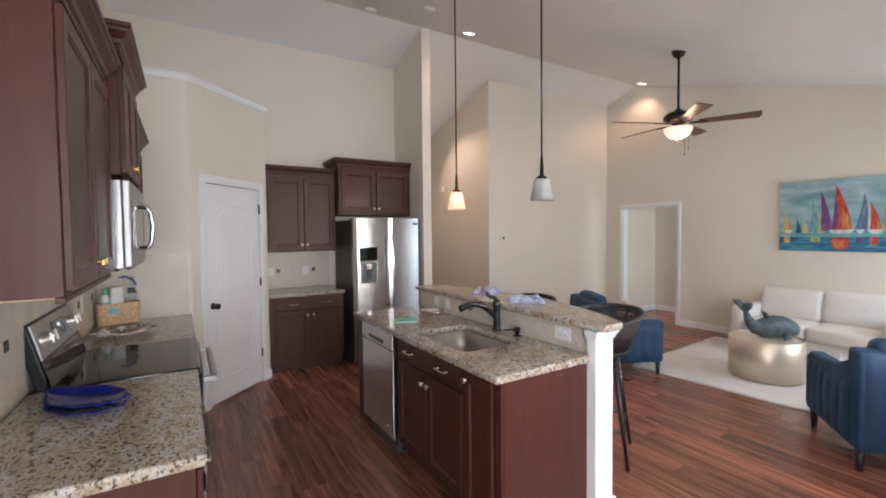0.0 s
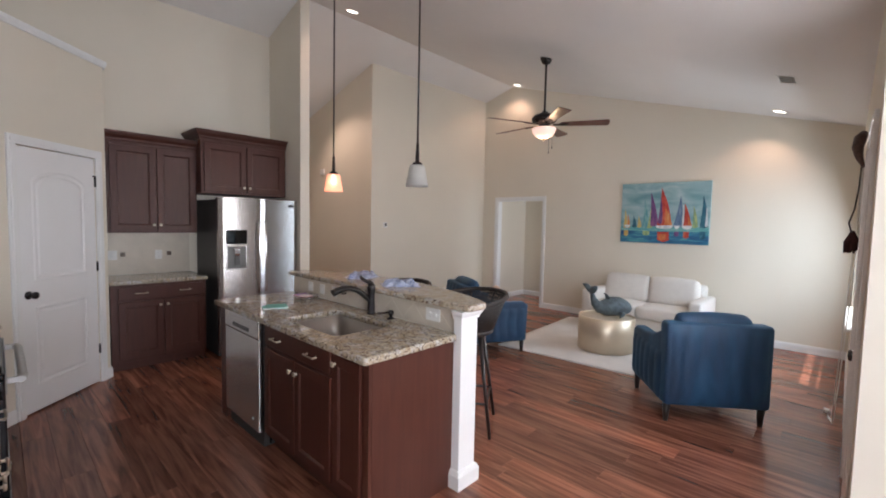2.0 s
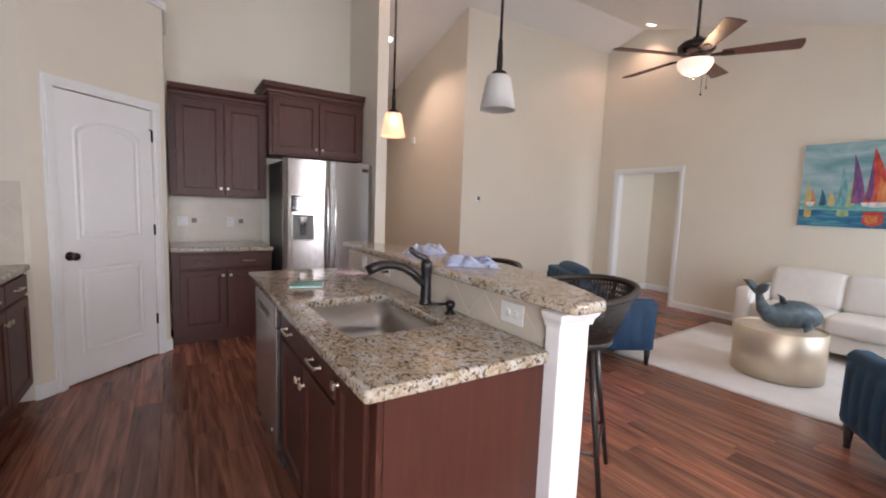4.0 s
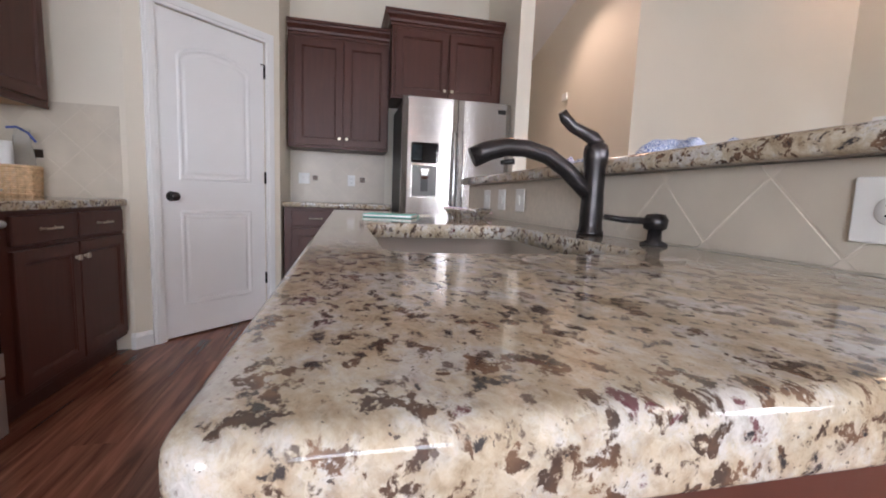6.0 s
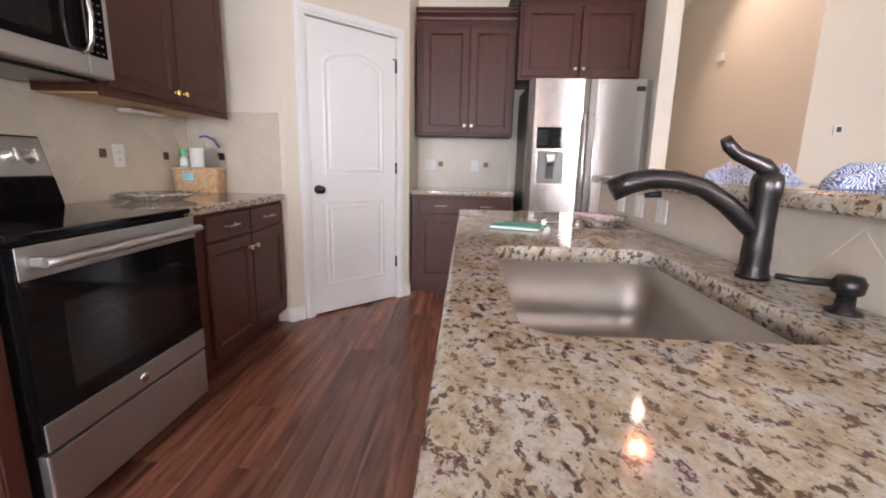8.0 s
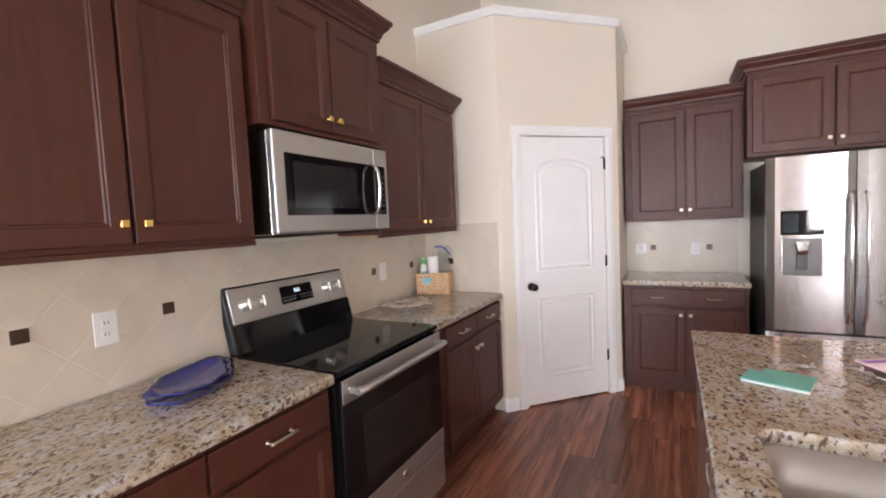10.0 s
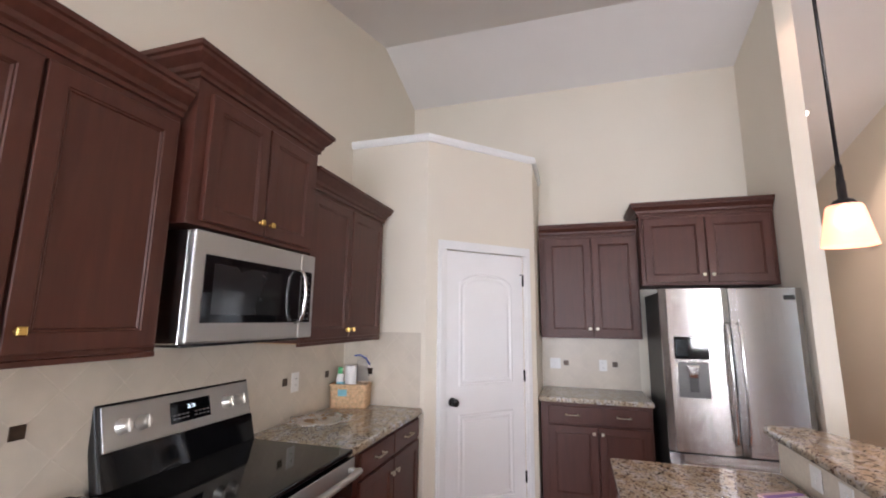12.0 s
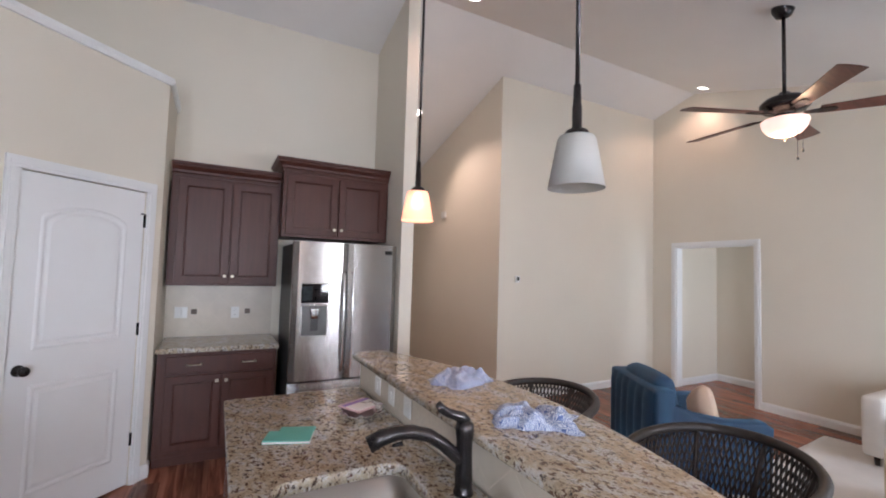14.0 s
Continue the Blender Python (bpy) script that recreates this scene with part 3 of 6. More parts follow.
window("window_1", facing((2.2, YN, 0), (0, 1, 0)) @ pose(0, 0, 0), 2.4, 0.6, 2.3, "white framed window in the breakfast nook")
window("window_2", facing((6.75, YS, 0), (0, 1, 0)), 1.55, 0.7, 2.2, "white framed living room window")
# window_3 is an unseen addition that houses the west fill lamp
window("window_3", facing((XL, -1.3, 0), (1, 0, 0)) @ pose(-1.2, 0, 0), 1.2, 0.8, 2.2, "white framed side window added out of view in the nook")


# ---- kitchen things ----
def door_leaf(bm, u0, u1, v0, v1, m, t=0.02, rail=0.062):
    """A framed door front with a recessed panel and a small bead round it, as one skin."""
    tb = bmesh.new()
    rows = []
    for d, z in ((0, 0.001), (0, t - 0.003), (0.003, t), (rail - 0.001, t), (rail + 0.002, t - 0.004), (rail + 0.007, t - 0.0035), (rail + 0.011, t - 0.009)):
        rows.append([tb.verts.new((x, y, z)) for x, y in ((u0 + d, v0 + d), (u1 - d, v0 + d), (u1 - d, v1 - d), (u0 + d, v1 - d))])
    for p, q in zip(rows, rows[1:]):
        for k in range(4):
            tb.faces.new((p[k], p[(k + 1) % 4], q[(k + 1) % 4], q[k]))
    tb.faces.new(rows[-1])
    tb.faces.new(rows[0][::-1])
    merge(bm, tb, m)


def knob_bm(u, v, w, m, s=1.0):
    bm = bmesh.new()
    add_lathe(bm, [(0.0001, 0), (0.009 * s, 0), (0.009 * s, 0.002), (0.005 * s, 0.005), (0.005 * s, 0.012)], 10, m @ Matrix.Translation((u, v, w)))
    add_box(bm, u - 0.013 * s, u + 0.013 * s, v - 0.013 * s, v + 0.013 * s, w + 0.012, w + 0.024, r=0.004, m=m)
    return bm


def pull_bm(u, v, w, m, half=0.055):
    bm = bmesh.new()
    add_tube(bm, [(u - half, v, w + 0.024), (u - half * 0.5, v, w + 0.028), (u + half * 0.5, v, w + 0.028), (u + half, v, w + 0.024)], [0.006, 0.0045, 0.0045, 0.006], 8, m=m)
    for s in (-1, 1):
        add_lathe(bm, [(0.008, 0), (0.008, 0.003), (0.005, 0.006), (0.005, 0.025)], 8, m @ Matrix.Translation((u + s * half * 0.85, v, w)))
    return bm


CROWN = [(0, 0), (0.012, 0), (0.012, 0.018), (0.022, 0.026), (0.026, 0.045), (0.052, 0.075), (0.056, 0.088), (0.066, 0.092), (0.066, 0.112), (0, 0.112)]


def cabinet(name, m, w, v0, v1, depth, label, doors=(), drawers=(), kick=0.0, crown=None, metal=BRASS, dmetal=None, bottom=False, group="", rail=0.055, open_top=0.0):
    """A cabinet unit in the frame m: front frame at z = 0, body behind it."""
    t = thing(name, m @ Vector((w / 2, v0, -depth / 2)), label, "cabinet", group)
    bm = bmesh.new()
    add_box(bm, 0, w, v0 + kick, open_top or v1, -depth, 0, r=0.002, seg=1, m=m)
    if open_top:
        add_box(bm, 0, w, open_top, v1, -0.02, 0, m=m)
        add_box(bm, 0, 0.02, open_top, v1, -depth, -0.0205, m=m)
        add_box(bm, w - 0.02, w, open_top, v1, -depth, -0.0205, m=m)
    if kick:
        add_box(bm, 0.0, w, v0, v0 + kick, -depth, -0.06, m=m)
    if bottom:
        add_box(bm, 0, w, v0 - 0.018, v0 - 0.0005, -0.02, 0.003, r=0.002, seg=1, m=m)
    part("body", bm, CAB, t)
    if bottom:
        part("underside", box(0.016, w - 0.016, v0 - 0.006, v0 - 0.0008, -depth + 0.01, -0.022, m=m), CABIN, t, "pale unfinished wood underside")
    for u0, u1, c, d, knob in doors:
        bm = bmesh.new()
        door_leaf(bm, u0, u1, c, d, m, rail=rail)
        p = part("door", bm, CAB, t)
        if knob:
            part("knob", knob_bm(knob[0], knob[1], 0.02, m), metal, p, "small square metal knob")
    for u0, u1, c, d, pulls in drawers:
        bm = bmesh.new()
        add_box(bm, u0, u1, c, d, 0.001, 0.02, r=0.005, m=m)
        p = part("drawer", bm, CAB, t)
        for q in pulls:
            part("pull", pull_bm(q, (c + d) / 2, 0.02, m), dmetal or metal, p, "slim metal bar pull")
    if crown:
        plan = {"both": [(0, -depth), (0, 0), (w, 0), (w, -depth)], "front": [(0, 0), (w, 0)], "left": [(0, -depth), (0, 0), (w, 0)], "right": [(0, 0), (w, 0), (w, -depth)]}[crown]
        lm = m @ Matrix(((1, 0, 0, 0), (0, 0, 1, 0), (0, 1, 0, 0), (0, 0, 0, 1)))
        bm = bmesh.new()
        prof = [(o, v1 - 0.005 + z) for o, z in CROWN]
        t2 = bmesh.new()
        add_loft(t2, [(-o, z) for o, z in prof], plan)
        merge(bm, t2, lm)
        part("crown", bm, CAB, t, "stepped crown moulding")
    return t


CT, GT = 0.915, 0.039
CB = CT - GT
WEST = lambda y, z=0, x=0.0: facing((x, y, z), (1, 0, 0))  # noqa: E731
# west base cabinets
cabinet("base_cabinet", WEST(1.30), 0.98, 0, CB, 0.60, "dark cherry base cabinet with one wide drawer and two doors", [(0.02, 0.485, 0.13, 0.715, (0.455, 0.64)), (0.495, 0.96, 0.13, 0.715, (0.525, 0.64))], [(0.02, 0.485, 0.735, 0.855, (0.25,)), (0.495, 0.96, 0.735, 0.855, (0.73,))], kick=0.1, metal=NICKEL, group="west base cabinets")
cabinet("base_cabinet", WEST(3.06), 1.03, 0, CB, 0.60, "dark cherry base cabinet with drawers beside the pantry", [(0.14, 0.565, 0.13, 0.715, (0.535, 0.64)), (0.575, 1.0, 0.13, 0.715, (0.605, 0.64))], [(0.14, 0.565, 0.735, 0.855, (0.35,)), (0.575, 1.0, 0.735, 0.855, (0.78,))], kick=0.1, metal=NICKEL, group="west base cabinets")


def slab(name, outline, label, z1=CT, th=GT, hole=None, r=0.010):
    """A stone worktop with eased edges; hole: an opening with as many points as the outline."""
    bm = bmesh.new()
    cx_, cy_ = sum(p[0] for p in outline) / len(outline), sum(p[1] for p in outline) / len(outline)
    wx, wy = max(p[0] for p in outline) - min(p[0] for p in outline), max(p[1] for p in outline) - min(p[1] for p in outline)
    rows = []
    steps = [(r * (1 - math.sin(a * math.pi / 10)), z1 - r * (1 - math.cos(a * math.pi / 10))) for a in range(6)]
    low = r * 0.6
    steps += [(low * (1 - math.cos(a * math.pi / 8)), z1 - th + low * (1 - math.sin(a * math.pi / 8))) for a in range(5)]
    for d, z in steps:
        rows.append([bm.verts.new((cx_ + (x - cx_) * (1 - 2 * d / wx), cy_ + (y - cy_) * (1 - 2 * d / wy), z)) for x, y in outline])
    n = len(outline)
    if hole:
        q = 0.004
        rows = [[bm.verts.new((x, y, z1 - q)) for x, y in hole], [bm.verts.new((x + (q if x > cx_ else -q), y + (q if y > sum(p[1] for p in hole) / n else -q), z1)) for x, y in hole]] + rows + [[bm.verts.new((x, y, z1 - th)) for x, y in hole]]
        rows.append(rows[0])
    for a, b in zip(rows, rows[1:]):
        for k in range(n):
            f = bm.faces.new((a[k], a[(k + 1) % n], b[(k + 1) % n], b[k]))
            f.smooth = True
    if not hole:
        bm.faces.new(rows[0])
        bm.faces.new(rows[-1][::-1])
    bmesh.ops.recalc_face_normals(bm, faces=bm.faces[:])
    for f in bm.faces:
        f.smooth = abs(f.normal.z) < 0.995
    return solid(name, bm, GRANITE, label, "countertop", origin=(cx_, cy_, z1 - th))


def rect(x0, x1, y0, y1, r=0.0, n=4):
    if not r:
        return [(x0, y0), (x1, y0), (x1, y1), (x0, y1)]
    out = []
    for cx_, cy_, a in ((x1 - r, y0 + r, -90), (x1 - r, y1 - r, 0), (x0 + r, y1 - r, 90), (x0 + r, y0 + r, 180)):
        out += [(cx_ + r * math.cos(radians(a + 90 * k / n)), cy_ + r * math.sin(radians(a + 90 * k / n))) for k in range(n + 1)]
    return out


slab("countertop", rect(XL + 0.012, 0.032, 1.285, 2.285, 0.008, 3), "speckled cream and brown granite countertop beside the range")
slab("countertop", rect(XL + 0.012, 0.032, 3.071, 4.09, 0.006, 3), "speckled cream and brown granite countertop beside the pantry")

# west wall cabinets
UX, UB = -0.305, 1.405
cabinet("wall_cabinet", WEST(1.37, 0, UX), 0.88, UB + 0.018, 2.285, 0.32, "dark cherry two-door wall cabinet with brass knobs", [(0.02, 0.435, UB + 0.035, 2.25, (0.408, 1.50)), (0.445, 0.86, UB + 0.035, 2.25, (0.472, 1.50))], crown="left", bottom=True, group="west wall cabinets")
cabinet("wall_cabinet", WEST(2.268, 0, UX + 0.05), 0.80, 1.88, 2.455, 0.37, "dark cherry raised wall cabinet above the microwave", [(0.055, 0.39, 1.90, 2.41, (0.362, 1.955)), (0.40, 0.745, 1.90, 2.41, (0.428, 1.955))], crown="both", group="west wall cabinets")
cabinet("wall_cabinet", WEST(3.072, 0, UX), 0.975, UB, 2.275, 0.32, "dark cherry two-door wall cabinet beside the pantry", [(0.02, 0.48, UB + 0.02, 2.24, (0.452, 1.47)), (0.49, 0.945, UB + 0.02, 2.24, (0.518, 1.47))], crown="right", bottom=True, group="west wall cabinets")
for y in (3.5,):
    solid("under_cabinet_light", box(XL + 0.02, XL + 0.10, y, y + 0.28, UB - 0.035, UB - 0.0185, r=0.006), WHITEPL, "white plastic light bar under the wall cabinet", "light fixture")


# range
def make_range():
    y0, y1 = 2.295, 3.061
    w = y1 - y0
    m = WEST(y0)
    t = thing("range", (-0.3, (y0 + y1) / 2, 0), "stainless and black electric range with a glass cooktop", "range")
    bm = bmesh.new()
    add_box(bm, 0, w, 0.03, 0.895, -0.60, 0.015, r=0.004, m=m)
    for u in (0.05, w - 0.05):
        for d in (-0.55, -0.06):
            add_lathe(bm, [(0.02, 0), (0.02, 0.035)], 8, m @ pose(u, 0, d, -90))
    part("body", bm, BLACK, t)
    part("cooktop", box(-0.004, w + 0.004, 0.895, 0.918, -0.54, 0.042, r=0.006, seg=3, m=m), BLACKGLASS, t, "shiny black glass cooktop")
    bm = bmesh.new()
    add_box(bm, 0.0, w, 0.27, 0.885, 0.016, 0.05, r=0.006, m=m)
    d = part("oven_door", bm, BLACKGLASS, t, "black glass oven door")
    part("window", box(0.12, w - 0.12, 0.42, 0.70, 0.0495, 0.0515, r=0.001, seg=1, m=m), mat("oven_window", (0.016, 0.016, 0.018), 0.06, noise_scale=2, vary=0.2), d, "dark oven window")
    part("top_rail", box(0.002, w - 0.002, 0.79, 0.884, 0.0505, 0.056, r=0.003, m=m), RANGESTEEL, d, "brushed stainless door rail")
    part("lower_rail", box(0.002, w - 0.002, 0.272, 0.36, 0.0505, 0.056, r=0.003, m=m), RANGESTEEL, d, "brushed stainless lower rail")
    bm = bmesh.new()
    add_tube(bm, [(0.035, 0.838, 0.1), (0.1, 0.838, 0.108), (w - 0.1, 0.838, 0.108), (w - 0.035, 0.838, 0.1)], 0.0145, 12, flat=1.2, m=m)
    for u in (0.05, w - 0.05):
        add_box(bm, u - 0.014, u + 0.014, 0.825, 0.851, 0.055, 0.1, r=0.004, m=m)
    part("handle", bm, RANGESTEEL, d, "curved stainless bar handle")
    dr = part("drawer", box(0.0, w, 0.045, 0.258, 0.016, 0.052, r=0.006, m=m), RANGESTEEL, t, "brushed stainless storage drawer")
    part("badge", lathe([(0.0001, 0.006), (0.018, 0.006), (0.018, 0)], 20, m @ Matrix.Translation((w / 2, 0.315, 0.0565))), CHROME, d, "small round maker's badge")
    # backguard, leaning back
    lean = m @ Matrix.Translation((0, 0.915, -0.53)) @ pose(0, 0, 0, -14)
    part("backguard", box(-0.004, w + 0.004, 0.0, 0.31, -0.055, -0.006, r=0.008, m=lean), BLACK, t, "black backguard body")
    panel = part("console", box(0.012, w - 0.012, 0.135, 0.298, -0.0055, 0.004, r=0.003, m=lean), RANGESTEEL, t, "brushed stainless control console")
    part("lower_glass", box(0.0, w, 0.003, 0.13, -0.0055, 0.001, r=0.002, m=lean), BLACKGLASS, t)
    scr = part("screen", box(0.29, 0.50, 0.175, 0.265, 0.0045, 0.008, r=0.002, m=lean), BLACKGLASS, panel, "black clock display panel")
    for u in (0.085, 0.165, 0.60, 0.68):
        bm = bmesh.new()
        add_lathe(bm, [(0.03, 0), (0.03, 0.006), (0.023, 0.012), (0.020, 0.032), (0.017, 0.036), (0.0001, 0.036)], 24, lean @ Matrix.Translation((u, 0.215, 0.0042)))
        add_box(bm, u - 0.004, u + 0.004, 0.19, 0.24, 0.036, 0.048, r=0.002, seg=1, m=lean)
        part("knob", bm, KNOBM, panel, "round satin metal burner knob")
    for k in range(8):
        u = 0.30 + (k % 4) * 0.022 + (0.11 if k > 3 else 0)
        for v in (0.19, 0.205):
            part("button", box(u, u + 0.014, v, v + 0.006, 0.0081, 0.0092, m=lean), mat("button_print", (0.13, 0.13, 0.135), 0.5) if "button_print" not in bpy.data.materials else bpy.data.materials["button_print"], panel)
    cu = bpy.data.curves.new("clock", "FONT")
    cu.body, cu.size, cu.align_x = "3:15", 0.024, "CENTER"
    cu.extrude = 0.0006
    tmp = bpy.data.objects.new("clock", cu)
    me = bpy.data.meshes.new_from_object(tmp)
    bpy.data.objects.remove(tmp)
    me.materials.clear()
    me.materials.append(DISPLAY)
    me.transform(place_of(t).inverted() @ lean @ Matrix.Translation((0.395, 0.228, 0.0093)))
    ck = new("clock", me)
    ck.parent = panel
    tagged(ck, "glowing clock digits reading 3:15")


make_range()


def make_microwave():
    y0, y1, z0, z1 = 2.295, 3.057, 1.44, 1.862
    w, h = y1 - y0, z1 - z0
    m = WEST(y0, z0, -0.229)
    t = thing("microwave", (-0.4, (y0 + y1) / 2, z0), "stainless over-the-range microwave with a black glass door", "microwave")
    part("body", box(0, w, 0.0, h, -0.40, -0.03, r=0.004, m=m), STEEL, t)
    d = part("door", box(0, 0.643, 0.004, h, -0.0295, 0.004, r=0.008, m=m), RANGESTEEL, t, "brushed stainless door frame")
    part("window", box(0.052, 0.640, 0.078, h - 0.088, 0.0045, 0.0065, r=0.002, seg=1, m=m), BLACKGLASS, d, "black glass door window")
    part("screen_mesh", box(0.095, 0.50, 0.11, h - 0.12, 0.0066, 0.0076, m=m), mat("oven_mesh", (0.02, 0.02, 0.021), 0.12, noise_scale=4, vary=0.2), d)
    c = part("control_panel", box(0.646, w, 0.004, h, -0.0295, 0.004, r=0.006, m=m), RANGESTEEL, t)
    k = part("keypad", box(0.649, w - 0.026, 0.078, h - 0.088, 0.0045, 0.0065, r=0.001, seg=1, m=m), BLACKGLASS, c, "black glass keypad")
    for r in range(7):
        for q in range(3):
            part("button", box(0.656 + q * 0.026, 0.668 + q * 0.026, 0.092 + r * 0.03, 0.098 + r * 0.03, 0.0066, 0.0072, m=m), bpy.data.materials["button_print"], c)
    pts = [(0.612, 0.082, 0.007), (0.612, 0.088, 0.035), (0.612, 0.12, 0.05), (0.612, h / 2, 0.058), (0.612, h - 0.13, 0.05), (0.612, h - 0.10, 0.035), (0.612, h - 0.094, 0.007)]
    part("handle", tube(pts, 0.0125, 10, flat=0.7, m=m), STEELH, d, "bowed stainless bar handle")
    part("vent", box(0.03, w - 0.03, -0.012, -0.001, -0.38, -0.05, r=0.003, m=m), BLACK, t, "black underside vent")


make_microwave()

# pantry door
M = DOORM @ Matrix.Translation((DA + 0.004, 0.012, -0.03))
DW, DHH = DB - DA - 0.008, DTOP - 0.018


def arch_outline(x0, x1, z0, z1, rise, n=14):
    pts = [(x0, z0), (x1, z0), (x1, z1)]
    for k in range(1, n):
        a = math.pi * k / n
        pts.append(((x0 + x1) / 2 + (x1 - x0) / 2 * math.cos(a), z1 + rise * math.sin(a) ** 1.2))
    return pts + [(x0, z1)]


door = tagged(new("door_1"), "white two-panel arched pantry door, closed", "door", kind="structure")
door.matrix_basis = M
part("leaf", box(0, DW, 0, DHH, -0.006, 0.028, r=0.003, m=M), DOORW, door)


def shrunk(pts, d):
    cx_, cy_ = sum(p[0] for p in pts) / len(pts), (min(p[1] for p in pts) + max(p[1] for p in pts)) / 2
    wx, wy = max(p[0] for p in pts) - min(p[0] for p in pts), max(p[1] for p in pts) - min(p[1] for p in pts)
    return [(cx_ + (x - cx_) * (1 - 2 * d / wx), cy_ + (y - cy_) * (1 - 2 * d / wy)) for x, y in pts]


def panel_relief(pts, m):
    """A moulded panel: a rim rising from the leaf, a groove, and a raised field."""
    t = bmesh.new()
    steps = [(0.0, 0.0275), (0.010, 0.0335), (0.020, 0.0335), (0.030, 0.0285), (0.040, 0.0285), (0.055, 0.033)]
    rows = [[t.verts.new((x, y, z)) for x, y in shrunk(pts, d)] for d, z in steps]
    n = len(pts)
    for a, b in zip(rows, rows[1:]):
        for k in range(n):
            t.faces.new((a[k], a[(k + 1) % n], b[(k + 1) % n], b[k]))
    t.faces.new(rows[-1])
    bmesh.ops.transform(t, matrix=m, verts=t.verts[:])
    return t


part("upper_panel", panel_relief(arch_outline(0.115, DW - 0.115, 1.03, 1.80, 0.09), M), DOORW, door)
part("lower_panel", panel_relief(rect(0.115, DW - 0.115, 0.20, 0.83), M), DOORW, door)
bm = bmesh.new()
add_lathe(bm, [(0.0001, 0), (0.032, 0), (0.032, 0.006), (0.014, 0.010), (0.012, 0.03), (0.022, 0.038), (0.029, 0.05), (0.027, 0.062), (0.015, 0.068), (0.0001, 0.068)], 22, M @ Matrix.Translation((0.062, 0.925, 0.0285)))
part("door_knob", bm, BRONZE, door, "round dark bronze knob")
for z in (0.31, 1.08, 1.85):
    bm = bmesh.new()
    add_tube(bm, [(DW + 0.006, z - 0.045, 0.036), (DW + 0.006, z + 0.045, 0.036)], 0.007, 8, m=M)
    add_box(bm, DW - 0.006, DW + 0.018, z - 0.044, z + 0.044, 0.0285, 0.031, m=M)
    if z > 1.5:
        add_tube(bm, [(DW + 0.006, z + 0.047, 0.036), (DW - 0.02, z + 0.05, 0.05), (DW - 0.035, z + 0.05, 0.04)], 0.005, 6, m=M)
    part("hinge", bm, BRONZE, door, "dark bronze hinge")

# back wall cabinets
NORTH = lambda x, y, z=0: facing((x, y, z), (0, -1, 0))  # noqa: E731
bx0, bx1 = 0.795, 1.648
cabinet("base_cabinet", NORTH(bx0, 4.905), bx1 - bx0, 0, CB, 0.59, "dark cherry base cabinet with a wide drawer beside the refrigerator", [(0.06, 0.44, 0.13, 0.70, (0.412, 0.65)), (0.45, 0.83, 0.13, 0.70, (0.478, 0.65))], [(0.06, 0.83, 0.72, 0.85, (0.25, 0.64))], kick=0.09, metal=NICKEL)
slab("countertop", rect(bx0 - 0.012, bx1 + 0.012, 4.872, YB - 0.012, 0.006, 3), "speckled granite countertop beside the refrigerator")
cabinet("wall_cabinet", NORTH(bx0, 5.17), bx1 - bx0, 1.385, 2.31, 0.325, "dark cherry two-door wall cabinet on the back wall", [(0.055, 0.455, 1.405, 2.285, (0.428, 1.47)), (0.465, 0.84, 1.405, 2.285, (0.49, 1.47))], crown="front", metal=NICKEL, rail=0.06)
cabinet("wall_cabinet", NORTH(1.652, 5.03), 0.99, 1.835, 2.435, 0.465, "dark cherry two-door cabinet over the refrigerator", [(0.03, 0.49, 1.86, 2.40, (0.462, 1.92)), (0.50, 0.96, 1.86, 2.40, (0.528, 1.92))], crown="left", metal=NICKEL, rail=0.06)


